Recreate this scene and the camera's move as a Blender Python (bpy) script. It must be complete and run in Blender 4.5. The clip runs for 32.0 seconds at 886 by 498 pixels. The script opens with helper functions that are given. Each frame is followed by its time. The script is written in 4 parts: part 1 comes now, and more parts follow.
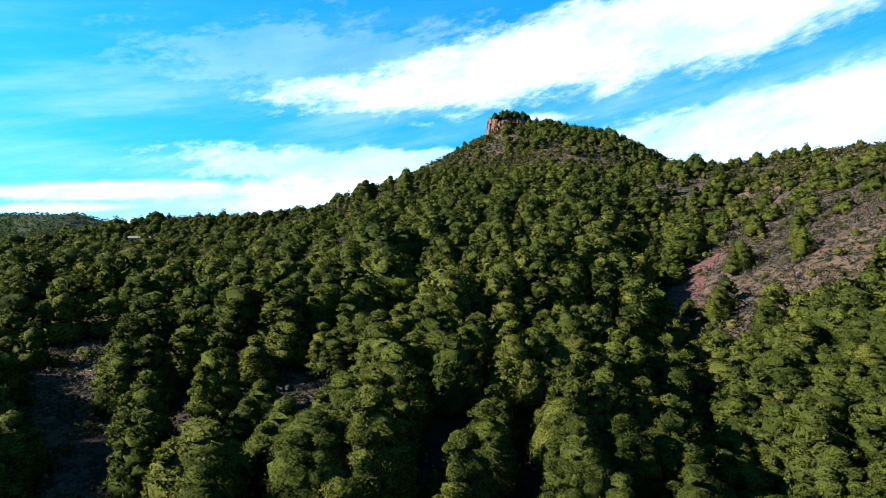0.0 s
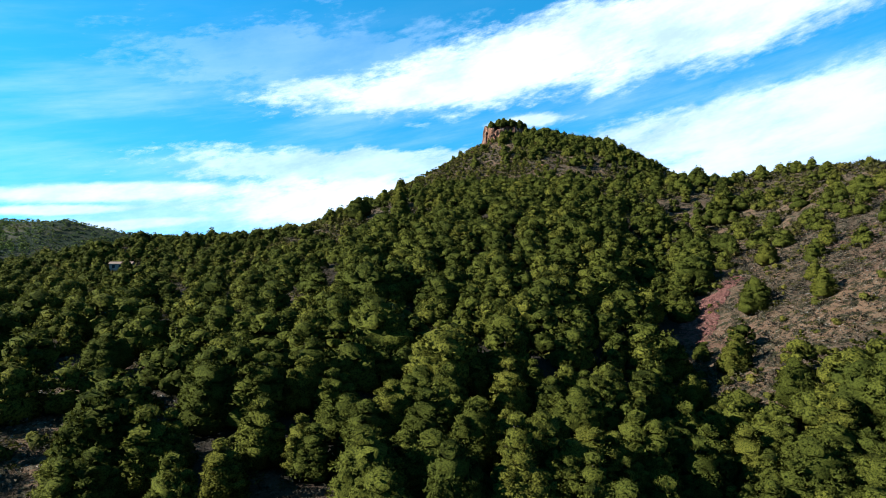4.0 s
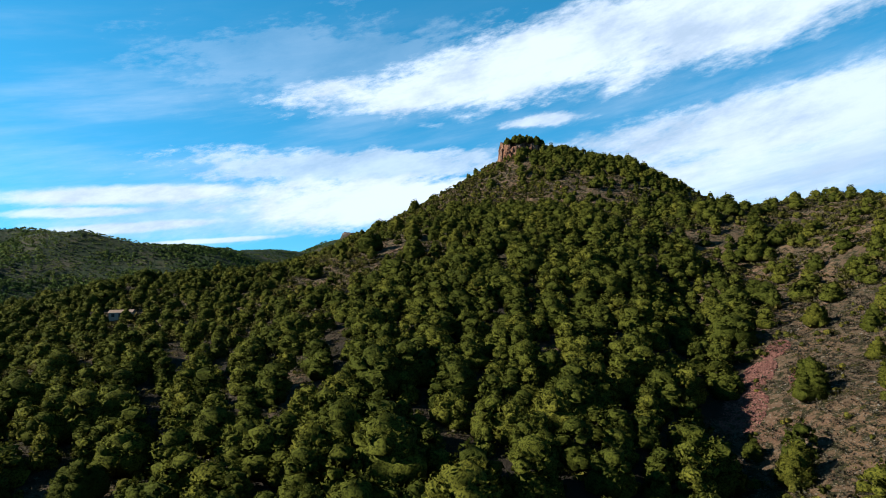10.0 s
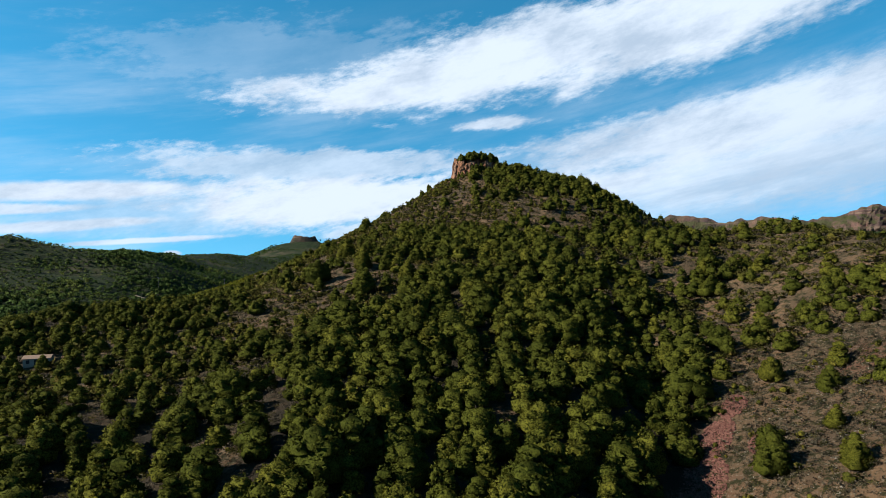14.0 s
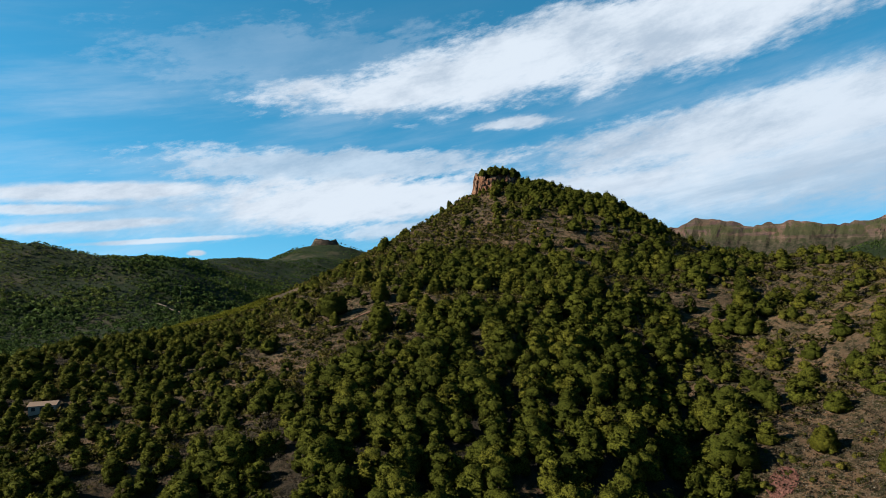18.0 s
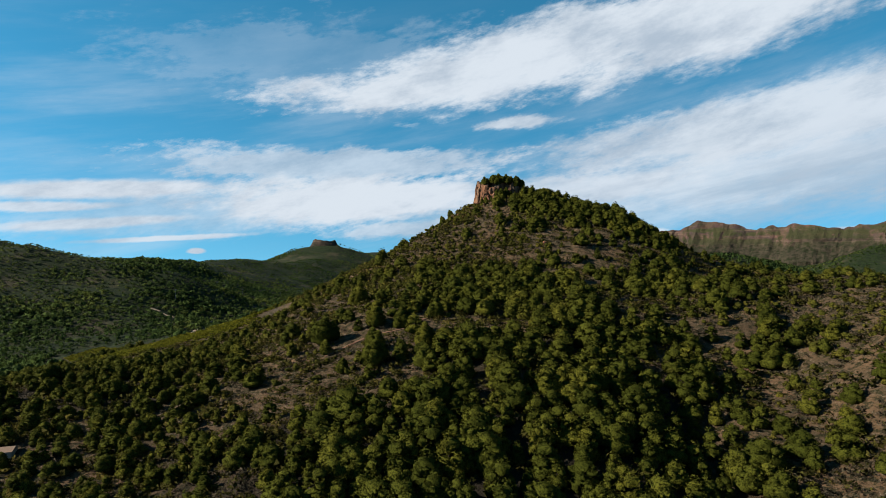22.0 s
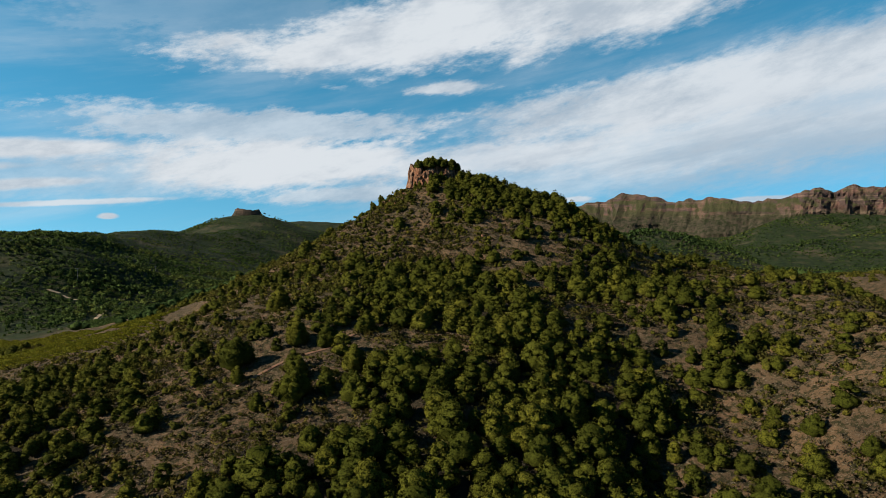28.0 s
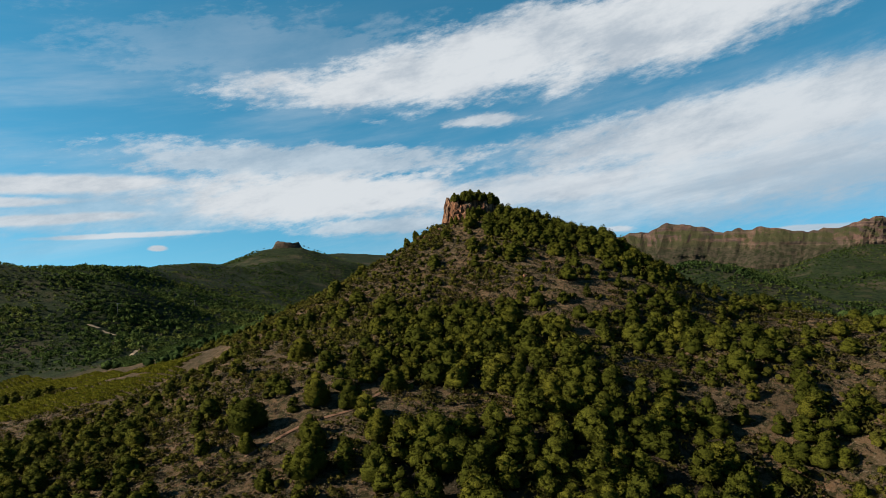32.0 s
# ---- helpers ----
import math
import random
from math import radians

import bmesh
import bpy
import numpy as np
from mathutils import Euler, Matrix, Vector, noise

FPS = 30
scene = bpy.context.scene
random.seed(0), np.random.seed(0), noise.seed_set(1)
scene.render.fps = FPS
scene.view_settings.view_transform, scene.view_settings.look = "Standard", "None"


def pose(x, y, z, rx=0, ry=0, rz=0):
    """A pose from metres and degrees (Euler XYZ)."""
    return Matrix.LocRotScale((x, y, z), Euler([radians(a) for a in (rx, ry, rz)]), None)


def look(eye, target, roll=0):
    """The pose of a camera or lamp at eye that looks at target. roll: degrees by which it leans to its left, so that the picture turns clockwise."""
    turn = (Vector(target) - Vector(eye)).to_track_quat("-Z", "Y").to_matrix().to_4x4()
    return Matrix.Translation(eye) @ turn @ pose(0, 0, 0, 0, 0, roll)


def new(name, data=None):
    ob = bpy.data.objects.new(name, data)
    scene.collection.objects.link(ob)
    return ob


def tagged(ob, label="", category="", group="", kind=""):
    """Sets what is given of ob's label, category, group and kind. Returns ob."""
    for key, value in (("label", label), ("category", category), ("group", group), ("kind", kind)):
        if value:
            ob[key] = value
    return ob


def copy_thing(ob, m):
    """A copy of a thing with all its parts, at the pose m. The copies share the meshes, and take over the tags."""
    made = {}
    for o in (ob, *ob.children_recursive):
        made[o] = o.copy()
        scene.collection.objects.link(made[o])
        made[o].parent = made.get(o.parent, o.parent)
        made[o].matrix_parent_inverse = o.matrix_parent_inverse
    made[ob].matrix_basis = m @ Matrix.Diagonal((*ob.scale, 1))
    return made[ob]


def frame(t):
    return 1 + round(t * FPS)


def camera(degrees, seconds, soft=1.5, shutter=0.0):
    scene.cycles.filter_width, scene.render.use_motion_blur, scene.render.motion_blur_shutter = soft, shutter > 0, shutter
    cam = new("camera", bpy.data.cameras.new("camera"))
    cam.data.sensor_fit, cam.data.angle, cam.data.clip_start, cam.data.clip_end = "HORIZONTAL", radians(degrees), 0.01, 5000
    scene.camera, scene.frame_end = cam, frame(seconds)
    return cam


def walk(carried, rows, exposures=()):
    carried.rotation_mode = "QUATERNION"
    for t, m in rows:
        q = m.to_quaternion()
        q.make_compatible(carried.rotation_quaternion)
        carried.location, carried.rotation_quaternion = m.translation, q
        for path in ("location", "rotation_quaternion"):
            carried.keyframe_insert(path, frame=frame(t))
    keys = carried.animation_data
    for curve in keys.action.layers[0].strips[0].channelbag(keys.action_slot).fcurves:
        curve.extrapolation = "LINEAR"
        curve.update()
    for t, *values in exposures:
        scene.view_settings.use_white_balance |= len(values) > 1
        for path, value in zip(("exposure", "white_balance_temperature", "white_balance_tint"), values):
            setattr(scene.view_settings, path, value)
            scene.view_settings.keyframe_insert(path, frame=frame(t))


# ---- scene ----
cam = camera(74.89, 32.0, soft=0.5)
PATH = [
    (0.0, (-0.00, 0.00, -0.00), (-0.00, 99.99, 1.45), 0.04),
    (0.5, (0.09, 0.89, 0.55), (0.74, 100.88, 1.94), -0.04),
    (1.0, (0.15, 1.77, 1.15), (4.95, 101.65, 2.60), 0.11),
    (1.5, (0.21, 2.76, 1.95), (3.89, 102.69, 3.44), 0.05),
    (2.0, (0.25, 3.82, 2.91), (1.63, 103.80, 4.27), -0.02),
    (2.5, (0.21, 4.85, 3.99), (1.58, 104.83, 5.41), -0.02),
    (3.0, (0.15, 5.80, 5.12), (1.62, 105.78, 6.59), -0.02),
    (3.5, (0.12, 6.62, 6.27), (1.53, 106.60, 7.83), -0.10),
    (5.5, (0.16, 9.88, 11.24), (-2.46, 109.83, 12.66), -0.34),
    (6.0, (0.12, 10.71, 12.51), (-2.57, 110.67, 13.90), -0.32),
    (6.5, (0.07, 11.55, 13.73), (-2.67, 111.50, 15.19), -0.32),
    (7.0, (0.03, 12.43, 14.88), (-2.81, 112.38, 16.39), -0.40),
    (7.5, (-0.00, 13.27, 15.99), (-2.86, 113.22, 17.51), -0.40),
    (8.0, (0.01, 14.08, 17.07), (-2.86, 114.02, 18.62), -0.40),
    (8.5, (0.03, 14.91, 18.11), (-2.89, 114.85, 19.69), -0.43),
    (9.0, (0.06, 15.82, 19.14), (-2.82, 115.77, 20.68), -0.43),
    (9.5, (-0.02, 16.84, 20.14), (-2.27, 116.81, 21.71), -0.44),
    (10.0, (-0.08, 17.93, 21.15), (-1.92, 117.90, 22.74), -0.47),
    (10.5, (-0.05, 18.89, 22.26), (-1.74, 118.86, 23.88), -0.42),
    (11.0, (0.05, 19.61, 23.52), (5.60, 119.44, 25.17), -0.27),
    (11.5, (0.15, 20.34, 24.91), (6.22, 120.14, 26.52), -0.24),
    (12.0, (0.22, 21.13, 26.39), (6.37, 120.92, 28.00), -0.21),
    (12.5, (0.28, 22.04, 27.88), (6.51, 121.83, 29.47), -0.22),
    (13.0, (0.30, 23.08, 29.33), (6.50, 122.88, 30.96), -0.17),
    (13.5, (0.31, 24.15, 30.70), (6.59, 123.94, 32.40), -0.15),
    (14.0, (0.34, 25.27, 32.02), (6.61, 125.05, 33.77), -0.17),
    (14.5, (0.42, 26.36, 33.33), (6.71, 126.15, 35.08), -0.11),
    (16.5, (0.68, 30.70, 38.80), (6.69, 130.51, 40.61), -0.06),
    (17.0, (0.75, 31.70, 40.30), (6.56, 131.52, 42.11), -0.05),
    (17.5, (0.87, 32.74, 41.86), (3.44, 132.69, 43.52), -0.10),
    (18.0, (1.00, 33.94, 43.36), (3.71, 133.89, 45.11), -0.07),
    (18.5, (1.07, 35.40, 44.60), (3.88, 135.35, 46.33), 0.01),
    (19.0, (1.07, 37.11, 45.57), (3.86, 137.06, 47.29), 0.05),
    (19.5, (1.06, 38.98, 46.37), (3.80, 138.93, 48.10), -0.02),
    (20.0, (1.07, 40.94, 47.18), (3.76, 140.89, 48.88), 0.06),
    (20.5, (1.12, 42.94, 48.09), (3.76, 142.89, 49.82), 0.07),
    (21.0, (1.17, 44.98, 49.04), (3.91, 144.93, 50.73), 0.17),
    (21.5, (1.20, 47.08, 50.02), (3.91, 147.03, 51.66), 0.22),
    (22.0, (1.19, 49.19, 51.02), (3.91, 149.14, 52.64), 0.23),
    (22.5, (1.18, 51.23, 52.02), (3.94, 151.17, 53.65), 0.28),
    (23.0, (1.20, 53.17, 53.05), (3.89, 153.12, 54.69), 0.25),
    (23.5, (1.20, 55.07, 54.12), (3.91, 155.02, 55.79), 0.25),
    (24.0, (1.16, 56.95, 55.24), (4.75, 156.87, 56.90), 0.28),
    (24.5, (1.15, 58.74, 56.36), (4.87, 158.66, 58.01), 0.35),
    (26.5, (1.14, 65.67, 60.67), (5.48, 165.56, 62.45), 0.42),
    (27.0, (1.13, 67.40, 61.71), (5.48, 167.29, 63.53), 0.31),
    (27.5, (1.11, 69.16, 62.69), (9.21, 168.81, 64.70), 0.37),
    (28.0, (1.15, 70.90, 63.59), (15.97, 169.71, 59.49), 0.41),
    (28.5, (1.36, 72.82, 64.33), (18.50, 171.26, 60.23), 0.37),
    (29.0, (1.71, 75.11, 64.94), (18.95, 173.53, 60.85), 0.36),
    (29.5, (2.12, 77.73, 65.40), (19.33, 176.16, 61.34), 0.30),
    (30.0, (2.59, 80.54, 65.79), (19.46, 179.02, 61.72), 0.32),
    (30.5, (3.09, 83.39, 66.16), (17.51, 182.26, 62.03), 0.32),
    (31.0, (3.55, 86.16, 66.52), (15.38, 185.37, 62.32), 0.24),
    (31.5, (3.89, 88.74, 66.82), (15.29, 188.09, 68.00), 0.25),
    (32.0, (4.27, 91.22, 67.10), (12.49, 190.87, 68.28), 0.17),
]
walk(cam, [(t, look(eye, target, roll)) for t, eye, target, roll in PATH],
     exposures=[(0.0, 2.45, 4900, 9), (6.0, 2.09, 5200, 9), (13.0, 1.78, 5600, 9), (19.0, 1.56, 5850, 9), (28.0, 1.46, 6200, 10), (29.0, 1.66, 6250, 10), (31.0, 1.69, 6150, 9), (32.0, 1.41, 6250, 10)])

# ---- world and sun ----
SUN = Vector((-0.87, -0.10, 0.48)).normalized()
sun = new("sun", bpy.data.lights.new("sun", "SUN"))
sun.data.energy, sun.data.angle, sun.data.color = 5.0, radians(0.6), (1.0, 0.86, 0.64)
sun.matrix_world = look((0, 0, 300), Vector((0, 0, 300)) - SUN)

world = bpy.data.worlds.new("world")
scene.world = world
world.use_nodes = True
wt = world.node_tree
wt.nodes.clear()


def wmath(op, a, b=None, c=None, clamp=False):
    n = wt.nodes.new("ShaderNodeMath")
    n.operation, n.use_clamp = op, clamp
    for i, v in enumerate((a, b, c)):
        if v is None:
            continue
        if isinstance(v, (int, float)):
            n.inputs[i].default_value = v
        else:
            wt.links.new(v, n.inputs[i])
    return n.outputs[0]


def wsmooth(v, lo, hi):
    n = wt.nodes.new("ShaderNodeMapRange")
    n.interpolation_type = "SMOOTHSTEP"
    wt.links.new(v, n.inputs[0])
    n.inputs[1].default_value, n.inputs[2].default_value = lo, hi
    return n.outputs[0]


sky = wt.nodes.new("ShaderNodeTexSky")
sky.sky_type, sky.sun_disc = "NISHITA", False
sky.sun_elevation = math.asin(SUN.z)
sky.sun_rotation = math.atan2(SUN.x, SUN.y)
sky.air_density, sky.dust_density, sky.ozone_density, sky.altitude = 1.0, 0.0, 4.0, 300
coord = wt.nodes.new("ShaderNodeTexCoord")
split = wt.nodes.new("ShaderNodeSeparateXYZ")
wt.links.new(coord.outputs["Generated"], split.inputs[0])
az = wmath("MULTIPLY", wmath("ARCTAN2", split.outputs[0], split.outputs[1]), 57.296)
el = wmath("MULTIPLY", wmath("ARCSINE", split.outputs[2]), 57.296)


def wnoise(su, sv, detail, seed, rough=0.55):
    c = wt.nodes.new("ShaderNodeCombineXYZ")
    wt.links.new(wmath("MULTIPLY", az, su), c.inputs[0])
    wt.links.new(wmath("MULTIPLY_ADD", el, sv, wmath("MULTIPLY", az, -0.2 * sv)), c.inputs[1])
    c.inputs[2].default_value = seed
    n = wt.nodes.new("ShaderNodeTexNoise")
    n.inputs["Scale"].default_value, n.inputs["Detail"].default_value, n.inputs["Roughness"].default_value = 1.0, detail, rough
    wt.links.new(c.outputs[0], n.inputs["Vector"])
    return n.outputs["Fac"]


ragged = wnoise(0.16, 0.42, 8.0, 3.1, 0.62)
shreds = wnoise(0.55, 1.5, 8.0, 6.4, 0.65)
wisps = wnoise(0.035, 0.24, 7.0, 8.7, 0.6)
billow = wnoise(0.09, 0.22, 9.0, 5.2, 0.66)

# clouds by bearing, height, half length, half width (degrees), slope, density, ragged edge
CLOUDS = [
    (-3.0, 16.2, 15.0, 2.1, 5.0, 1.0, 0.55), (8.0, 18.6, 16.0, 3.6, 12.0, 1.0, 0.5), (27.0, 21.0, 22.0, 4.2, 11.0, 1.0, 0.5),
    (33.0, 12.0, 26.0, 2.9, 7.0, 0.85, 0.45), (44.0, 12.0, 30.0, 5.0, 5.0, 0.55, 0.4), (32.0, 7.4, 26.0, 2.7, 3.0, 0.6, 0.5),
    (-29.0, 5.8, 11.5, 0.95, 4.5, 1.0, 0.3), (-33.0, 4.1, 6.5, 0.5, 4.0, 0.9, 0.35), (-28.5, 3.0, 9.0, 0.55, 5.5, 0.9, 0.35),
    (-24.0, 1.7, 8.0, 0.3, 4.0, 0.85, 0.35), (-8.0, 5.6, 17.0, 2.4, 3.0, 1.0, 0.5), (-10.0, 9.0, 20.0, 1.9, 2.0, 0.7, 0.8), (-21.0, 4.3, 18.0, 2.6, 4.0, 0.4, 0.5), (-12.0, 18.5, 17.0, 4.0, 4.0, 0.18, 0.9),
    (-1.0, 2.9, 9.0, 0.9, 4.0, 0.7, 0.6), (9.4, 13.2, 5.0, 0.8, 3.0, 0.9, 0.7), 
    (14.0, 6.6, 14.0, 1.7, 4.0, 0.6, 0.6), (-21.5, 0.6, 0.8, 0.3, 0.0, 0.95, 0.4), (21.5, 2.6, 2.0, 0.35, 3.0, 0.8, 0.5),
    (37.0, 2.4, 4.0, 0.35, 3.0, 0.8, 0.5), (14.0, 5.0, 26.0, 4.0, 2.0, 0.32, 0.4), (34.0, 8.0, 30.0, 5.5, 3.0, 0.35, 0.3), (-90.0, 30.0, 40.0, 8.0, 8.0, 0.6, 0.8), (150.0, 25.0, 60.0, 10.0, 4.0, 0.6, 0.8),
]
clear = None
for caz, cel, ha, hb, tilt, dens, edge in CLOUDS:
    ca, sa = math.cos(radians(tilt)), math.sin(radians(tilt))
    u, v = wmath("SUBTRACT", az, caz), wmath("SUBTRACT", el, cel)
    p = wmath("DIVIDE", wmath("ADD", wmath("MULTIPLY", u, ca), wmath("MULTIPLY", v, sa)), ha)
    q = wmath("DIVIDE", wmath("SUBTRACT", wmath("MULTIPLY", v, ca), wmath("MULTIPLY", u, sa)), hb)
    r = wmath("SQRT", wmath("ADD", wmath("MULTIPLY", p, p), wmath("MULTIPLY", q, q)))
    r = wmath("ADD", r, wmath("MULTIPLY", wmath("SUBTRACT", ragged, 0.5), 2.2 * edge))
    r = wmath("ADD", r, wmath("MULTIPLY", wmath("SUBTRACT", wisps, 0.5), 1.6 * edge))
    r = wmath("ADD", r, wmath("MULTIPLY", wmath("SUBTRACT", shreds, 0.5), 1.5 * edge))
    m = wmath("MULTIPLY", wsmooth(r, 1.12, 0.55), dens)
    inv = wmath("SUBTRACT", 1.0, m)
    clear = inv if clear is None else wmath("MULTIPLY", clear, inv)
veil = wmath("MULTIPLY", wsmooth(wisps, 0.42, 0.80), wsmooth(el, 26.0, 12.0))
clear = wmath("MULTIPLY", clear, wmath("SUBTRACT", 1.0, wmath("MULTIPLY", veil, 0.35)))
cover = wmath("SUBTRACT", 1.0, clear, clamp=True)
rich = wt.nodes.new("ShaderNodeHueSaturation")
rich.inputs["Saturation"].default_value = 1.2
rich.inputs["Hue"].default_value = 0.467
lift = wt.nodes.new("ShaderNodeCombineXYZ")
wt.links.new(split.outputs[0], lift.inputs[0])
wt.links.new(split.outputs[1], lift.inputs[1])
wt.links.new(wmath("MULTIPLY_ADD", split.outputs[2], 0.95, 0.18), lift.inputs[2])
wt.links.new(lift.outputs[0], sky.inputs[0])
wt.links.new(sky.outputs[0], rich.inputs["Color"])
sky_bg = wt.nodes.new("ShaderNodeBackground")
sky_bg.inputs[1].default_value = 0.05
wt.links.new(rich.outputs[0], sky_bg.inputs[0])
cloud_bg = wt.nodes.new("ShaderNodeBackground")
tone = wt.nodes.new("ShaderNodeMix")
tone.data_type = "RGBA"
tone.inputs[6].default_value, tone.inputs[7].default_value = (0.60, 0.68, 0.75, 1), (0.97, 1.0, 1.01, 1)
under = wmath("MULTIPLY", wmath("MULTIPLY", wsmooth(az, 4.0, 28.0), wsmooth(el, 13.0, 6.0)), wsmooth(wisps, 0.62, 0.40))
wt.links.new(wmath("MULTIPLY", wsmooth(billow, 0.3, 0.6), wmath("SUBTRACT", 1.0, wmath("MULTIPLY", under, 0.9))), tone.inputs[0])
wt.links.new(tone.outputs[2], cloud_bg.inputs[0])
cloud_bg.inputs[1].default_value = 0.277
mixed = wt.nodes.new("ShaderNodeMixShader")
wt.links.new(cover, mixed.inputs[0])
wt.links.new(sky_bg.outputs[0], mixed.inputs[1])
wt.links.new(cloud_bg.outputs[0], mixed.inputs[2])
wout = wt.nodes.new("ShaderNodeOutputWorld")
wt.links.new(mixed.outputs[0], wout.inputs[0])


# ---- materials ----
class Mat:
    """A small builder for one node material."""

    def __init__(self, name, rough=0.9):
        self.m = bpy.data.materials.new(name)
        self.m.use_nodes = True
        self.t = self.m.node_tree
        self.b = self.t.nodes["Principled BSDF"]
        self.b.inputs["Roughness"].default_value = rough
        self.b.inputs["Specular IOR Level"].default_value = 0.06
        self.pos = self.t.nodes.new("ShaderNodeNewGeometry")

    def put(self, sock, v):
        if isinstance(v, (int, float)):
            sock.default_value = v
        elif isinstance(v, tuple):
            sock.default_value = (*v, 1.0)[:4]
        else:
            self.t.links.new(v, sock)

    def noise(self, scale, detail=5.0, rough=0.6, stretch=(1, 1, 1), shift=0.0):
        mp = self.t.nodes.new("ShaderNodeMapping")
        mp.inputs["Scale"].default_value = stretch
        mp.inputs["Location"].default_value = (shift, shift, shift)
        self.t.links.new(self.pos.outputs["Position"], mp.inputs[0])
        n = self.t.nodes.new("ShaderNodeTexNoise")
        n.inputs["Scale"].default_value, n.inputs["Detail"].default_value, n.inputs["Roughness"].default_value = scale, detail, rough
        self.t.links.new(mp.outputs[0], n.inputs["Vector"])
        return n.outputs["Fac"]

    def ramp(self, v, lo, hi):
        n = self.t.nodes.new("ShaderNodeMapRange")
        n.interpolation_type = "SMOOTHSTEP"
        self.put(n.inputs[0], v)
        n.inputs[1].default_value, n.inputs[2].default_value = lo, hi
        return n.outputs[0]

    def math(self, op, a, b=0.0):
        n = self.t.nodes.new("ShaderNodeMath")
        n.operation = op
        self.put(n.inputs[0], a)
        self.put(n.inputs[1], b)
        return n.outputs[0]

    def mix(self, f, a, b):
        n = self.t.nodes.new("ShaderNodeMix")
        n.data_type = "RGBA"
        self.put(n.inputs[0], f)
        self.put(n.inputs[6], a)
        self.put(n.inputs[7], b)
        return n.outputs[2]

    def attr(self, name):
        n = self.t.nodes.new("ShaderNodeAttribute")
        n.attribute_name = name
        return n.outputs["Fac"]

    def island(self):
        return self.pos.outputs["Random Per Island"]

    def chance(self):
        return self.t.nodes.new("ShaderNodeObjectInfo").outputs["Random"]

    def color(self, c):
        self.put(self.b.inputs["Base Color"], c)
        return self

    def bump(self, v, strength, dist):
        n = self.t.nodes.new("ShaderNodeBump")
        n.inputs["Strength"].default_value, n.inputs["Distance"].default_value = strength, dist
        self.put(n.inputs["Height"], v)
        self.t.links.new(n.outputs[0], self.b.inputs["Normal"])
        return self


def leaf_mat(name, dark, light, warm, tint_source, gap_scale=3.2):
    """Foliage: each tuft varies a little, each plant varies more."""
    k = Mat(name, 0.9)
    k.b.inputs["Specular IOR Level"].default_value = 0.02
    tint = k.chance() if tint_source == "object" else k.attr("tint")
    c = k.mix(tint, dark, light)
    c = k.mix(k.math("MULTIPLY", k.ramp(tint, 0.72, 1.0), 0.55), c, warm)
    c = k.mix(k.math("MULTIPLY", k.island(), 0.35), c, dark)
    gap_noise = k.noise(gap_scale, 4, 0.7)
    # shade in the gaps between needles and leaves, put into the colour as noise
    c = k.mix(k.ramp(gap_noise, 0.58, 0.38), c, tuple(0.35 * q for q in dark))
    k.color(c).bump(gap_noise, 0.8, 0.4 / gap_scale)
    thin = k.t.nodes.new("ShaderNodeBsdfTranslucent")
    k.t.links.new(c, thin.inputs[0])
    both = k.t.nodes.new("ShaderNodeMixShader")
    both.inputs[0].default_value = 0.25
    k.t.links.new(k.b.outputs[0], both.inputs[1])
    k.t.links.new(thin.outputs[0], both.inputs[2])
    k.t.links.new(both.outputs[0], k.t.nodes["Material Output"].inputs[0])
    return k.m


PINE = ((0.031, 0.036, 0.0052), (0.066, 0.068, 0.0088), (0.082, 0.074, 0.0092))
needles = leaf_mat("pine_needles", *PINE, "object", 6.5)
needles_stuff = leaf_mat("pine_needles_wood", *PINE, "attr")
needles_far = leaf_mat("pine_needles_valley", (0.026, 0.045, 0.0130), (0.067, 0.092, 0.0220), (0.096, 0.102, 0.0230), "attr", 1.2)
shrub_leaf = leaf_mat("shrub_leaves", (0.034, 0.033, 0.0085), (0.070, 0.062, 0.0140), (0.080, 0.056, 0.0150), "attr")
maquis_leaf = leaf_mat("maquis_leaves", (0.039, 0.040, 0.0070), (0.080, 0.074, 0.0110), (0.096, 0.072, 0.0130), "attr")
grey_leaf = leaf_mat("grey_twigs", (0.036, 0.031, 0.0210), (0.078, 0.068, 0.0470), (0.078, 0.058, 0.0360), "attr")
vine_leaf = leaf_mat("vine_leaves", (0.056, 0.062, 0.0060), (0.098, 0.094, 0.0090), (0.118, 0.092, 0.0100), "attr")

k = Mat("pine_bark", 0.95)
k.color(k.mix(k.noise(6.0, 4, 0.7, (1, 1, 0.3)), (0.0352, 0.0264, 0.0207), (0.1008, 0.0768, 0.0592))).bump(k.noise(14.0), 0.5, 0.05)
bark = k.m

k = Mat("sandstone", 0.9)
c = k.mix(k.ramp(k.noise(0.35, 6, 0.65, (1, 1, 0.35)), 0.35, 0.68), (0.105, 0.046, 0.0260), (0.180, 0.096, 0.0560))
c = k.mix(k.math("MULTIPLY", k.ramp(k.noise(0.22, 6, 0.7, (1, 1, 0.6), 17.0), 0.5, 0.64), 0.8), c, (0.100, 0.084, 0.0660))
c = k.mix(k.ramp(k.noise(0.9, 7, 0.75, (1, 1, 0.15), 9.0), 0.47, 0.57), c, (0.026, 0.017, 0.0130))
k.color(c).bump(k.noise(1.2, 8, 0.7, (1, 1, 0.3)), 1.0, 0.9)
sandstone = k.m

k = Mat("red_scree", 0.95)
k.color(k.mix(k.island(), (0.0415, 0.0176, 0.0140), (0.0907, 0.0441, 0.0342)))
scree_mat = k.m

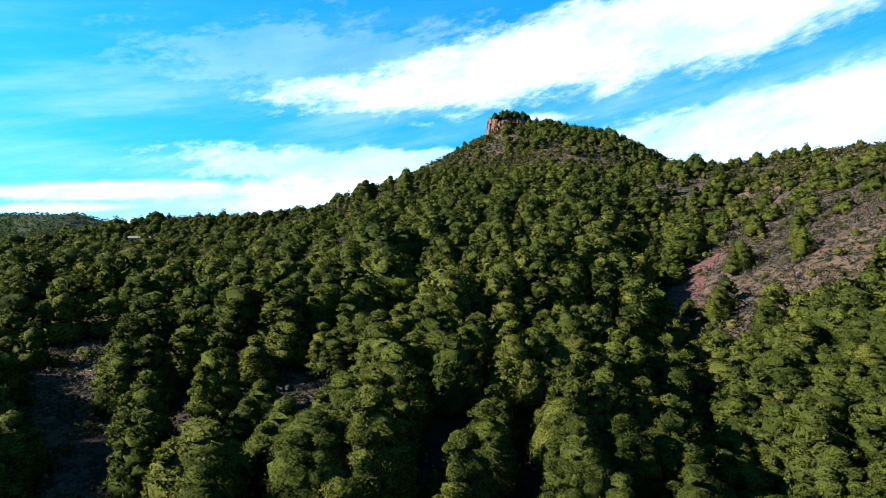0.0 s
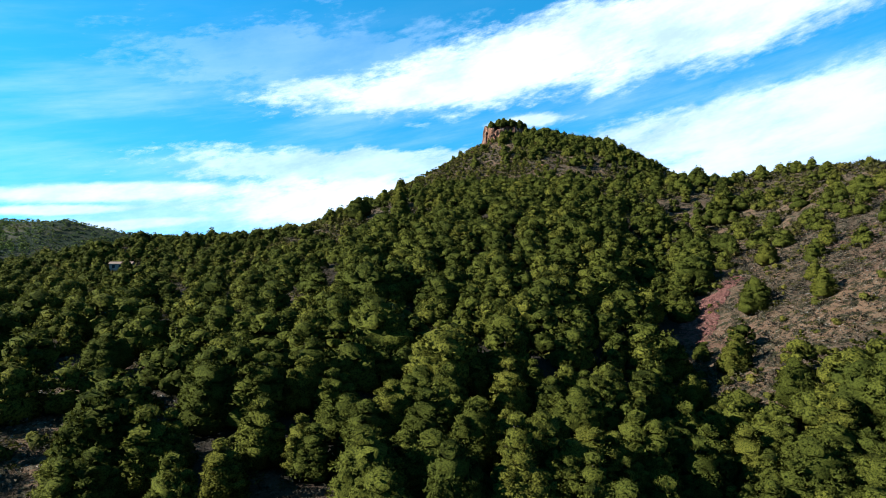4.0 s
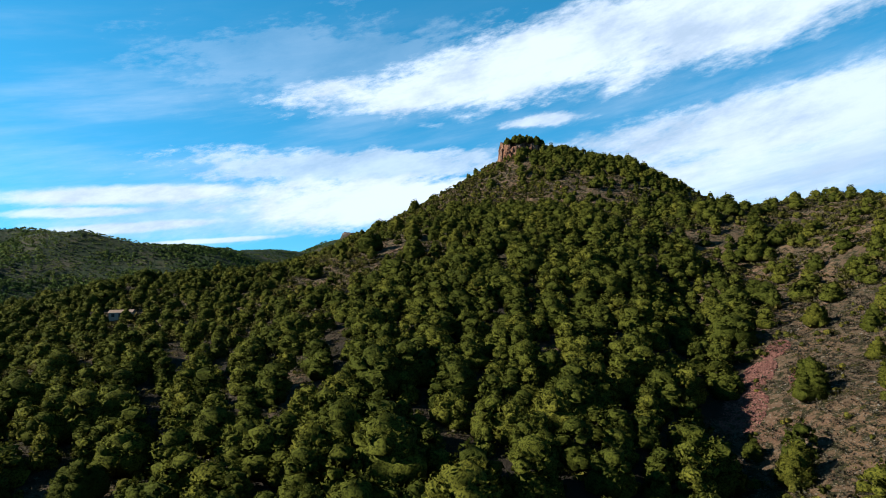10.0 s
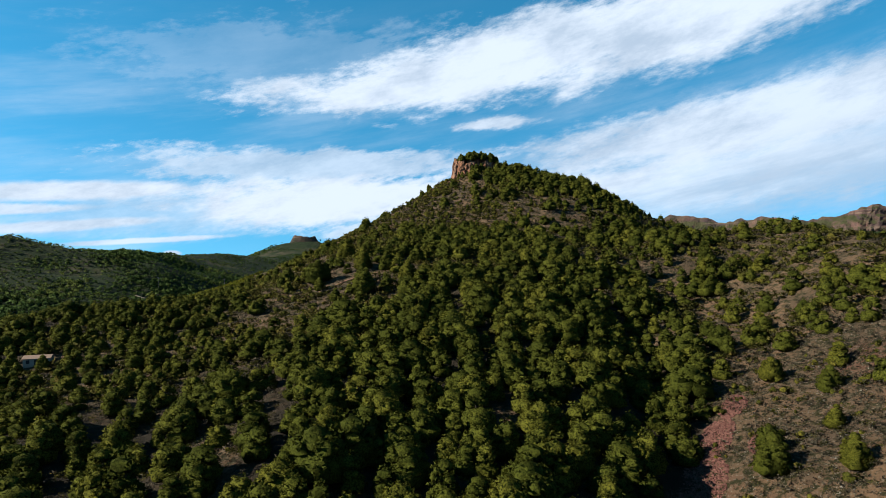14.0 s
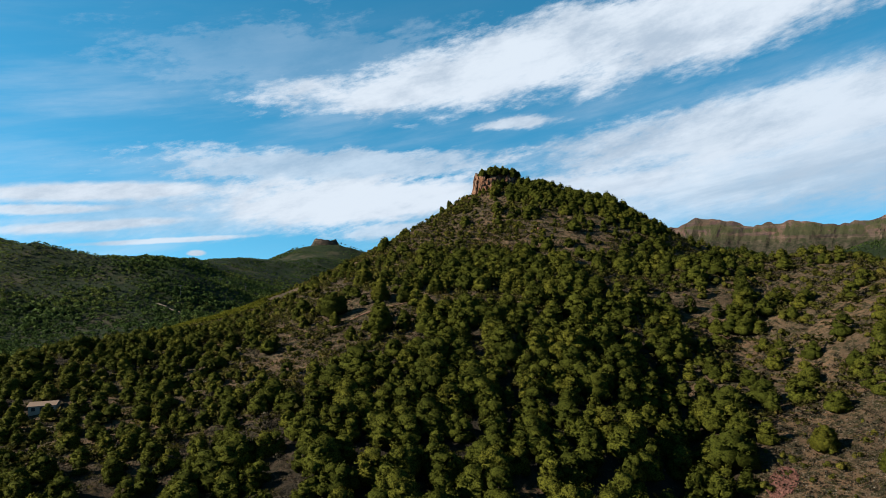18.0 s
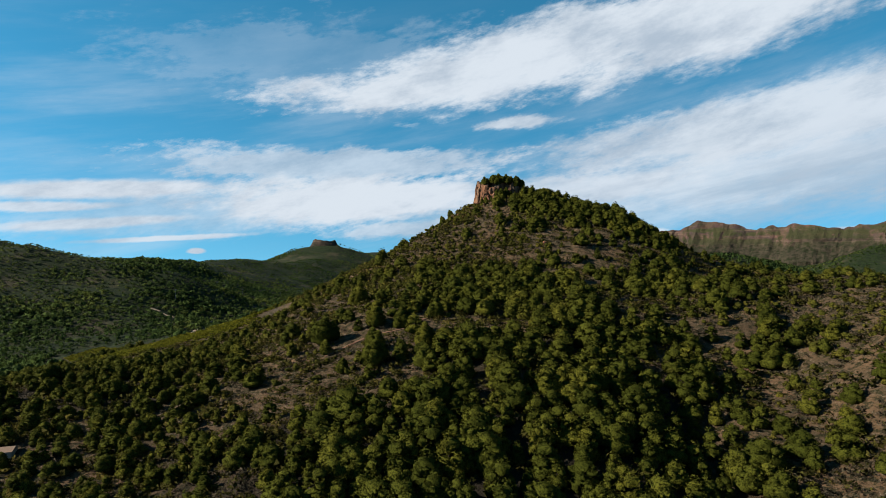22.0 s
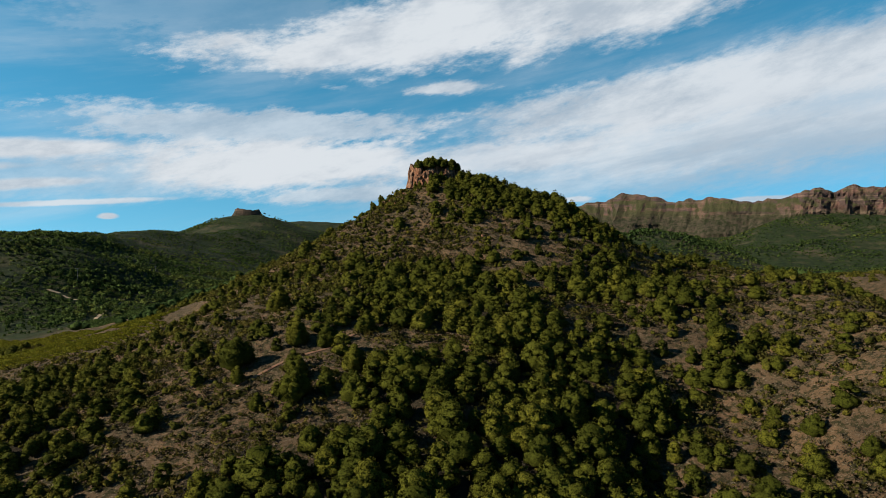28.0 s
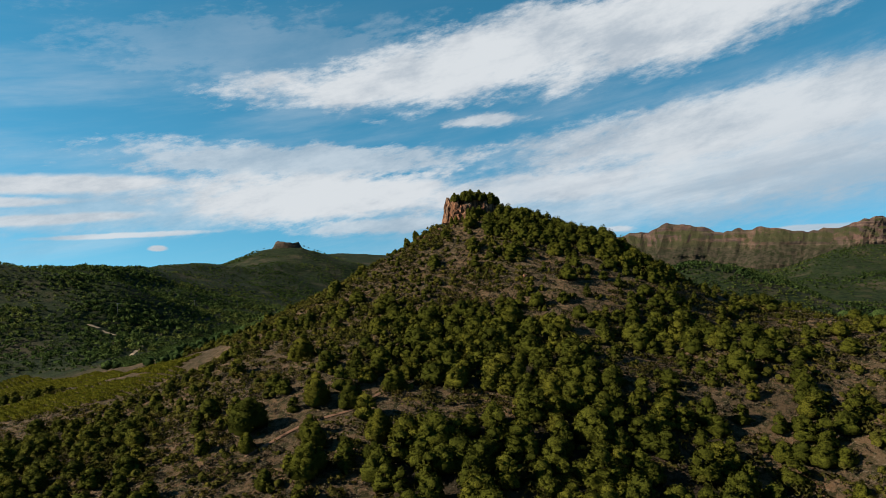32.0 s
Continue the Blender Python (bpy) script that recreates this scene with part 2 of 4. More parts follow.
k = Mat("pale_stone", 0.95)
k.color(k.mix(k.island(), (0.0567, 0.0497, 0.0401), (0.1415, 0.1275, 0.1038)))
stone_mat = k.m

k = Mat("cliff_rock", 0.95)
c = k.mix(k.ramp(k.noise(0.018, 6, 0.65, (1, 1, 2.2)), 0.38, 0.62), (0.034, 0.024, 0.0240), (0.078, 0.044, 0.0370))
c = k.mix(k.ramp(k.noise(0.05, 6, 0.7, (1, 1, 0.4), 5.0), 0.5, 0.68), c, (0.041, 0.028, 0.0252))
c = k.mix(k.math("MULTIPLY", k.ramp(k.noise(0.02, 4, 0.6, (0.15, 0.15, 5.0), 3.0), 0.54, 0.62), 0.7), c, (0.105, 0.076, 0.0580))
scrub = k.ramp(k.noise(0.03, 7, 0.7, (1, 1, 1), 20.0), 0.47, 0.56)
up = k.t.nodes.new("ShaderNodeSeparateXYZ")
k.t.links.new(k.pos.outputs["Normal"], up.inputs[0])
lying = k.ramp(up.outputs[2], 0.52, 0.74)
c = k.mix(k.math("MAXIMUM", k.math("MULTIPLY", scrub, 0.35), k.math("MULTIPLY", lying, 0.85)), c, (0.024, 0.028, 0.0100))
spot = k.t.nodes.new("ShaderNodeSeparateXYZ")
k.t.links.new(k.pos.outputs["Position"], spot.inputs[0])
talus = k.ramp(k.math("ADD", spot.outputs[2], k.math("MULTIPLY", k.noise(0.012, 6, 0.65, (1, 1, 1), 8.0), 70.0)), 158.0, 112.0)
slope_scrub = k.mix(k.ramp(k.noise(0.09, 7, 0.75, (1, 1, 1), 14.0), 0.42, 0.58), (0.034, 0.027, 0.0200), (0.010, 0.013, 0.0058))
c = k.mix(k.math("MULTIPLY", talus, 0.92), c, slope_scrub)
k.color(c).bump(k.noise(0.12, 8, 0.75), 1.0, 5.0)
cliff_mat = k.m

k = Mat("hill_soil", 0.97)
soil = k.mix(k.ramp(k.noise(0.045, 6, 0.65), 0.38, 0.66), (0.0520, 0.0360, 0.0220), (0.0930, 0.0570, 0.0320))
soil = k.mix(k.math("MULTIPLY", k.ramp(k.noise(0.02, 5, 0.6, (1, 1, 1), 31.0), 0.56, 0.70), 0.7), soil, (0.0720, 0.0352, 0.0240))
soil = k.mix(k.ramp(k.noise(0.55, 7, 0.78), 0.46, 0.56), soil, (0.0160, 0.0152, 0.0064))
soil = k.mix(k.ramp(k.noise(1.7, 5, 0.75, (1, 1, 1), 4.0), 0.56, 0.64), soil, (0.1040, 0.0840, 0.0608))
# much darker ground colour where the tree cover is dense
grove_soil = k.mix(k.noise(0.4, 5, 0.7), (0.0080, 0.0072, 0.0054), (0.0216, 0.0168, 0.0118))
near = k.mix(k.attr("wooded"), soil, grove_soil)
far = k.mix(k.ramp(k.noise(0.11, 7, 0.75, (1, 1, 1), 2.0), 0.36, 0.60), (0.003, 0.007, 0.0028), (0.013, 0.019, 0.0070))
far = k.mix(k.math("MULTIPLY", k.ramp(k.noise(0.04, 6, 0.7, (1, 1, 1), 22.0), 0.52, 0.64), 0.5), far, (0.034, 0.029, 0.0160))
far = k.mix(k.math("MULTIPLY", k.ramp(k.noise(0.012, 6, 0.65, (1, 1, 1), 12.0), 0.52, 0.68), 0.65), far, (0.046, 0.037, 0.0240))
tilled = k.mix(k.noise(0.2), (0.036, 0.026, 0.0160), (0.058, 0.043, 0.0260))
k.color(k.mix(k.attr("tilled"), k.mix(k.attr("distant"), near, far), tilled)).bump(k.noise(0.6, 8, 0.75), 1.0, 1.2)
soil_mat = k.m

k = Mat("track_dust", 0.95)
k.color(k.mix(k.noise(0.5), (0.163, 0.118, 0.0814), (0.237, 0.185, 0.1332)))
dust_mat = k.m
k = Mat("path_earth", 0.95)
k.color(k.mix(k.noise(0.7), (0.074, 0.041, 0.0266), (0.118, 0.070, 0.0481)))
path_mat = k.m
k = Mat("white_render", 0.85)
k.color(k.mix(k.noise(0.8), (0.15, 0.14, 0.12), (0.22, 0.20, 0.17)))
render_mat = k.m
k = Mat("clay_tiles", 0.85)
k.color(k.mix(k.noise(1.5), (0.11, 0.075, 0.055), (0.17, 0.12, 0.09)))
tile_mat = k.m
k = Mat("dark_opening", 0.4)
k.color((0.02, 0.02, 0.022))
dark_mat = k.m
k = Mat("galvanised_steel", 0.5)
k.color((0.12, 0.125, 0.13))
k.b.inputs["Metallic"].default_value = 0.6
steel_mat = k.m


# ---- landform ----
def lattice_noise(x, y, cell, seed):
    """Smooth value noise between -1 and 1, with features about cell metres across."""
    table = np.random.RandomState(seed).uniform(-1, 1, (64, 64))
    u, v = np.asarray(x, float) / cell + 1000.0, np.asarray(y, float) / cell + 1000.0
    i, j = np.floor(u).astype(int), np.floor(v).astype(int)
    a, b = u - i, v - j
    a, b = a * a * (3 - 2 * a), b * b * (3 - 2 * b)
    g = lambda p, q: table[p % 64, q % 64]
    return (g(i, j) * (1 - a) + g(i + 1, j) * a) * (1 - b) + (g(i, j + 1) * (1 - a) + g(i + 1, j + 1) * a) * b


def along(x, y, line):
    """Distance to a line of (x, y, z) points, and the line's height at the nearest place."""
    best_d, best_z = np.full(np.shape(x), 1e9), np.zeros(np.shape(x))
    for (x0, y0, z0), (x1, y1, z1) in zip(line[:-1], line[1:]):
        dx, dy = x1 - x0, y1 - y0
        t = np.clip(((x - x0) * dx + (y - y0) * dy) / (dx * dx + dy * dy), 0, 1)
        d = np.hypot(x - x0 - t * dx, y - y0 - t * dy)
        nearer = d < best_d
        best_d, best_z = np.where(nearer, d, best_d), np.where(nearer, z0 + (z1 - z0) * t, best_z)
    return best_d, best_z


def ridge(x, y, line, slope, rounding=8.0):
    out = np.full(np.shape(x), -1e4)
    for a, b in zip(line[:-1], line[1:]):
        d, z = along(x, y, [a, b])
        out = np.maximum(out, z - slope * (np.sqrt(d * d + rounding * rounding) - rounding))
    return out


def soft_max(layers, k):
    layers = np.array(layers)
    top = layers.max(0)
    return top + k * np.log(np.exp((layers - top) / k).sum(0))


NEAR_RIDGES = [
    ([(40, 385, 70), (15, 330, 47.1), (-8, 270, 34.7), (-14, 205, 15.9), (-15, 130, -1.3), (-10, 60, -16.2), (0, -20, -29.3)], 0.35),  # front left rib
    ([(55, 385, 70), (75, 325, 49.8), (62, 270, 38.5), (55, 210, 12.6), (35, 150, -5.4), (20, 90, -17.6)], 0.38),  # front right rib
    ([(32, 400, 85), (45, 400, 89), (60, 394, 89), (70, 386, 87), (85, 374, 81), (97, 363, 75.5), (110, 355, 68), (122, 347, 60), (142, 345, 52), (165, 347, 46), (215, 385, 39)], 0.66),  # crest
    ([(178, 330, 43), (178, 268, 43.5), (155, 250, 43.2), (151, 212, 39.5), (141, 187, 36), (126, 162, 27), (106, 110, 18.5), (110, 40, 13.4)], 0.6),  # right spur
    ([(152, 262, 41.5), (114, 264, 41)], 0.55),  # knoll
    ([(30, 300, 40), (18, 215, 21), (16, 170, 9), (20, 130, -4)], 0.30),  # middle rib
    ([(-25, 325, 30), (-65, 262, 11.2), (-110, 235, 13.5), (-170, 215, 0.5), (-240, 190, -4.0)], 0.30),  # left foot
    ([(-40, 325, 24), (-95, 310, 10), (-112, 372, 7), (-150, 430, -4), (-190, 520, -15), (-240, 600, -24)], 0.22),  # left terraces
    ([(-140, -60, 38), (-118, 10, 36), (-114, 36, 31), (-125, 62, 4)], 0.8),  # unseen rim added west of the ravine to shade its floor
    ([(-95, 200, -0.9), (-75, 150, -1.6), (-95, 140, -6.0), (-60, 90, -12.0), (-70, 20, -23.4)], 0.15),  # west slope
]
FAR_RIDGES = [  # line, flank slope, rounding
    ([(-560, 930, 44), (-530, 1000, 46), (-485, 1100, 40), (-490, 1300, 43), (-480, 1560, 52), (-380, 1600, 40), (-340, 1800, 50)], 0.33, 30),
    ([(-569, 900, 69), (-534, 902, 60), (-477, 905, 50), (-425, 908, 41), (-381, 910, 33)], 0.5, 5),
    ([(-652, 890, 63), (-620, 892, 67)], 0.6, 5),
    ([(-579, 908, 46), (-660, 800, 34), (-640, 600, 12), (-520, 440, 0)], 0.30, 40),
    ([(-880, 1220, 86), (-930, 1190, 84)], 0.36, 30),
    ([(-1000, 1150, 60), (-1400, 900, 60)], 0.2, 40),
    ([(-432, 1990, 60), (-386, 1990, 97), (-308, 1990, 102), (-268, 1990, 94), (-172, 1990, 60)], 0.42, 12),
    ([(-220, 2700, 80), (100, 2800, 60)], 0.16, 60),
    ([(455, 900, 58), (500, 930, 50)], 0.40, 25),
    ([(760, 1500, 18), (980, 1320, 14), (1250, 1050, 20)], 0.12, 120),
    ([(640, 1930, 70), (860, 1810, 85), (1090, 1600, 76), (1200, 1440, 96), (1310, 1335, 102), (1560, 1070, 102)], 0.24, 20),
    ([(300, 330, 40), (420, 250, 38), (600, 200, 38)], 0.25, 60),
] + [([(x, y, z), (x - 90, y - 130, z - 42), (x - 150 - k, y - 240, z - 78)], 0.42, 14)  # spurs below the cliffs
     for x, y, z, k in ((700, 1850, 72, 0), (830, 1765, 78, 30), (930, 1670, 66, -20), (1020, 1590, 68, 10), (1120, 1490, 84, 40), (1210, 1410, 100, 0), (1310, 1310, 100, -30), (1430, 1190, 98, 20))]


# dips and swells of the slopes: place, reach along x and y, rise
SWELLS = [(-15, 414, 42, 28, -6.0), (4, 402, 16, 14, -2.5), (-95, 452, 50, 40, -4.5), (91, 213, 15, 18, -5.0), (95, 180, 12, 14, -2.5), (66, 326, 22, 12, 2.5), (-30, 352, 22, 16, 1.5)]


def hill_height(x, y):
    h = soft_max([ridge(x, y, line, slope) for line, slope in NEAR_RIDGES], 5.0)
    for cx, cy, rx, ry, dz in SWELLS:
        h = h + dz * np.exp(-((x - cx) / rx) ** 2 - ((y - cy) / ry) ** 2)
    return h


def height(x, y):
    x, y = np.asarray(x, float), np.asarray(y, float)
    near_h = hill_height(x, y)
    base = -34 + 5 * lattice_noise(x, y, 420, 5) + 3 * lattice_noise(x, y, 140, 6)
    far_h = soft_max([ridge(x, y, line, s, r) for line, s, r in FAR_RIDGES] + [base], 9.0)
    away = np.clip((np.hypot(x - 20, (y - 200) * 0.9) - 230) / 300, 0, 1)
    far_h = far_h + away * (5 * lattice_noise(x, y, 120, 7) + 3 * lattice_noise(x, y, 50, 8))
    east = np.clip((x - 420) / 200, 0, 1)
    far_h = far_h + east * (12 * lattice_noise(x, y, 170, 14) + 7 * lattice_noise(x, y, 70, 15))
    h = soft_max([near_h, far_h], 4.0)
    d, z = along(x, y, [(66, 190, 0), (56, 150, 0), (44, 110, 0), (28, 60, 0), (20, -30, 0)])
    h = h - 5.5 * np.exp(-(d / 9.0) ** 2)
    return h + 0.9 * lattice_noise(x, y, 26, 9) + 0.5 * lattice_noise(x, y, 9, 10) + 0.2 * lattice_noise(x, y, 3.5, 11)


def graded(lo, hi, a, b, step, grow):
    """Places along an axis: even steps between a and b, growing steps outside."""
    mid = list(np.arange(a, b + step, step))
    out, s, v = [], step, mid[-1]
    while v < hi:
        s *= grow
        v += s
        out.append(v)
    left, s, v = [], step, mid[0]
    while v > lo:
        s *= grow
        v -= s
        left.append(v)
    return np.array(left[::-1] + mid + out)


def link_mesh(name, verts, faces, material, parent=None, smooth=False, attrs=None, normals=None):
    """A mesh object from arrays: verts n x 3, faces n x 3 or n x 4."""
    me = bpy.data.meshes.new(name)
    faces = np.asarray(faces, np.int32)
    n, k = faces.shape
    me.vertices.add(len(verts))
    me.vertices.foreach_set("co", np.asarray(verts, np.float32).ravel())
    me.loops.add(n * k)
    me.loops.foreach_set("vertex_index", faces.ravel())
    me.polygons.add(n)
    me.polygons.foreach_set("loop_start", np.arange(0, n * k, k, dtype=np.int32))
    me.polygons.foreach_set("use_smooth", np.full(n, smooth or normals is not None))
    for key, values in (attrs or {}).items():
        a = me.attributes.new(key, "FLOAT", "POINT")
        a.data.foreach_set("value", np.asarray(values, np.float32))
    me.update(calc_edges=True)
    if normals is not None:
        me.normals_split_custom_set_from_vertices(np.asarray(normals, np.float32))
    me.materials.append(material)
    ob = new(name, me)
    ob.parent = parent
    return ob


def part(name, bm, material, parent, label=""):
    me = bpy.data.meshes.new(name)
    bm.to_mesh(me)
    bm.free()
    me.materials.append(material)
    ob = new(name, me)
    ob.parent = parent
    return tagged(ob, label)


def blob(x, y, cx, cy, rx, ry, turn=0.0):
    """1 inside a soft oval patch of the plan, 0 outside."""
    a = radians(turn)
    u, v = (x - cx) * math.cos(a) + (y - cy) * math.sin(a), (y - cy) * math.cos(a) - (x - cx) * math.sin(a)
    return np.clip(1.5 - np.sqrt((u / rx) ** 2 + (v / ry) ** 2), 0, 0.5) * 2


# woods and open ground on the plan: share under trees, middle, reach, turn
WOODS = [(0.97, 24, 160, 46, 50, 0), (0.95, 34, 235, 22, 42, -22), (0.95, 62, 218, 22, 20, 0), (0.92, 34, 280, 24, 26, 0), (0.9, 0, 85, 40, 50, 0),
         (0.95, 38, 56, 32, 26, 0), (0.85, 72, 78, 26, 22, 0), (0.85, -120, 195, 52, 72, 0), (0.92, -60, 145, 42, 56, 0), (0.9, -45, 105, 30, 30, 0), (0.9, -88, 245, 34, 40, 0), (0.8, -64, 222, 20, 24, 0),
         (0.95, 90, 366, 44, 16, -32), (0.7, 112, 225, 20, 30, 0), (0.6, 125, 282, 32, 24, 0), (0.55, 150, 255, 24, 16, 0)]
GLADES = [(0.18, -34, 266, 22, 60, -18), (0.16, -30, 206, 20, 13, 0), (0.12, -24, 233, 18, 18, 0), (0.12, 12, 236, 24, 7, 8), (0.15, -10, 210, 8, 16, 20), (0.03, -18, 384, 46, 36, 0),
          (0.32, 30, 345, 42, 34, 0), (0.32, 76, 326, 34, 20, -14), (0.16, 70, 118, 40, 15, 55), (0.10, 56, 104, 12, 16, 30), (0.35, 100, 196, 12, 16, 0), (0.36, 135, 215, 22, 24, 0),
          (0.2, 190, 300, 40, 35, 0), (0.15, 185, 272, 28, 20, 0), (0.3, -46, 85, 9, 6, 0), (0.4, -36, 70, 9, 6, 0), (0.6, -34, 52, 26, 12, 0), (0.5, -32, 118, 6, 16, 15), (0.3, -78, 172, 10, 12, 0), (0.0, -120, 340, 40, 40, 0)]


def tree_cover(x, y):
    """Share of the ground under pines, 0 to 1."""
    n = 0.5 + 0.5 * lattice_noise(x, y, 22, 21) + 0.22 * lattice_noise(x, y, 9, 22)
    c = np.full(np.shape(x), 0.46)
    for share, cx, cy, rx, ry, turn in WOODS:
        c = np.maximum(c, share * blob(x, y, cx, cy, rx, ry, turn))
    for share, cx, cy, rx, ry, turn in GLADES:
        c = np.minimum(c, 1 - (1 - share) * blob(x, y, cx, cy, rx, ry, turn))
    return np.clip(c + (n - 0.5) * 0.55, 0, 1)


gx = graded(-3200, 3400, -250, 270, 3.0, 1.05)
gy = graded(-900, 4200, -10, 440, 3.0, 1.045)
X, Y = np.meshgrid(gx, gy)
X, Y = X.ravel(), Y.ravel()
Z = height(X, Y)
nx, ny = len(gx), len(gy)
ids = np.arange(nx * ny).reshape(ny, nx)
quads = np.stack([ids[:-1, :-1], ids[:-1, 1:], ids[1:, 1:], ids[1:, :-1]], -1).reshape(-1, 4)
FIELD_A = [(-76, 345), (-84, 332), (-130, 385), (-185, 440), (-270, 505), (-312, 560), (-303, 602), (-262, 558), (-201, 500), (-152, 447), (-97, 369)]
FIELD_C = [(-76, 326), (-90, 307), (-130, 317), (-180, 340), (-205, 372), (-160, 380), (-120, 358), (-90, 338)]
FIELD_B = [(-215, 565), (-150, 470), (-120, 560), (-190, 900), (-235, 960), (-240, 800), (-250, 640)]


def in_plot(x, y, plot):
    """True inside a plot of the plan."""
    inside = np.zeros(np.shape(x), bool)
    for (x0, y0), (x1, y1) in zip(plot, plot[1:] + plot[:1]):
        inside ^= ((y0 > y) != (y1 > y)) & (x < (x1 - x0) * (y - y0) / (y1 - y0 + 1e-9) + x0)
    return inside


tilled = 1.0 * (in_plot(X, Y, FIELD_A) | in_plot(X, Y, FIELD_B) | in_plot(X, Y, FIELD_C))
distant = np.clip((np.hypot(X - 20, (Y - 220) * 0.85) - 290) / 120, 0, 1)
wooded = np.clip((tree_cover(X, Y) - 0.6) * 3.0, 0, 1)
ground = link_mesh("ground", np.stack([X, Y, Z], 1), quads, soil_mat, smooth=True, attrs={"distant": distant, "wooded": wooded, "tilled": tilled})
tagged(ground, "dry grey-brown hillside soil with red earth and stones", "ground", kind="structure")


# ---- plants ----
def tufts(rng, centres, radii, per, size, flat=0.8, wide=0.65):
    """Loose triangles over the outer shell of puffs, the needle tufts of a crown: an array of places and of soft normals, 6 numbers a corner."""
    n = len(centres) * per
    d = rng.normal(size=(n, 3))
    d /= np.linalg.norm(d, axis=1)[:, None]
    d[:, 2] = np.where(d[:, 2] < -0.35, -d[:, 2], d[:, 2])
    c, r = np.repeat(centres, per, 0), np.repeat(radii, per)
    p = c + d * (r * rng.uniform(0.84, 1.08, n))[:, None] * np.array([1, 1, flat])
    nrm = d + rng.normal(size=(n, 3)) * 0.5
    nrm /= np.linalg.norm(nrm, axis=1)[:, None]
    a = np.cross(nrm, rng.normal(size=(n, 3)))
    a /= np.linalg.norm(a, axis=1)[:, None]
    spike = rng.uniform(0, 1, n) < 0.6
    a[spike] = (d * 0.7 + np.array([0, 0, 0.55]) + rng.normal(size=(n, 3)) * 0.35)[spike]
    a /= np.linalg.norm(a, axis=1)[:, None]
    b = np.cross(nrm, a)
    b /= np.linalg.norm(b, axis=1)[:, None] + 1e-6
    s = (size * rng.uniform(0.6, 1.35, n))[:, None]
    v = np.stack([p + a * 1.0 * s, p - a * 0.7 * s + b * wide * s, p - a * 0.6 * s - b * wide * s], 1)
    mid = centres.mean(0) - np.array([0, 0, 0.5])
    whole = (p - mid) / (np.linalg.norm(p - mid, axis=1)[:, None] + 1e-6)
    rough = rng.normal(size=(n, 3))
    soft = 0.5 * d + 0.56 * whole + 0.3 * rough
    soft /= np.linalg.norm(soft, axis=1)[:, None]
    face = np.cross(v[:, 1] - v[:, 0], v[:, 2] - v[:, 0])
    turned = (face * soft).sum(1) < 0
    v[turned] = v[turned][:, ::-1]
    return np.concatenate([v, np.repeat(soft[:, None], 3, 1)], 2).reshape(-1, 6)


def ball(level):
    """Directions and triangles of a round puff: 20 faces, or 80."""
    bm = bmesh.new()
    bmesh.ops.create_icosphere(bm, subdivisions=level, radius=1)
    bm.verts.ensure_lookup_table()
    v = np.array([p.co[:] for p in bm.verts])
    f = np.array([[p.index for p in q.verts] for q in bm.faces])
    bm.free()
    return v, f


def puffs(rng, centres, radii, level):
    """Closed uneven lumps with soft normals, as loose triangles."""
    base, f = ball(level)
    mid = centres.mean(0) - np.array([0, 0, 0.5])
    out = []
    for c, r in zip(centres, radii):
        bump = rng.normal(size=(3, 3))
        d = base * (1 + 0.13 * np.sin(base @ bump[0] * 3.2 + rng.uniform(0, 6)) + rng.normal(size=len(base)) * 0.08)[:, None]
        p = c + d * r * np.array([1, 1, 0.95])
        whole = (p - mid) / (np.linalg.norm(p - mid, axis=1)[:, None] + 1e-6)
        n = base * 0.5 + whole * 0.5 + rng.normal(size=base.shape) * 0.4
        n /= np.linalg.norm(n, axis=1)[:, None]
        out.append(np.concatenate([p[f], n[f]], 2).reshape(-1, 6))
    return np.concatenate(out)


def shell(rng, centres, radii, count, size, wide=0.65):
    """Tufts on the outside of the joined puffs alone, evenly thinned to about count triangles."""
    t = tufts(rng, centres, radii, 1 + int(4.0 * count / len(centres)), size, wide=wide).reshape(-1, 3, 6)
    p = t[:, :, :3].mean(1)
    inner = np.zeros(len(p))
    for c, r in zip(centres, radii):
        inner += np.linalg.norm((p - c) / np.array([1, 1, 0.8]), axis=1) < 0.82 * r
    t = t[inner < 0.5]
    return t[rng.permutation(len(t))[:count]].reshape(-1, 6)


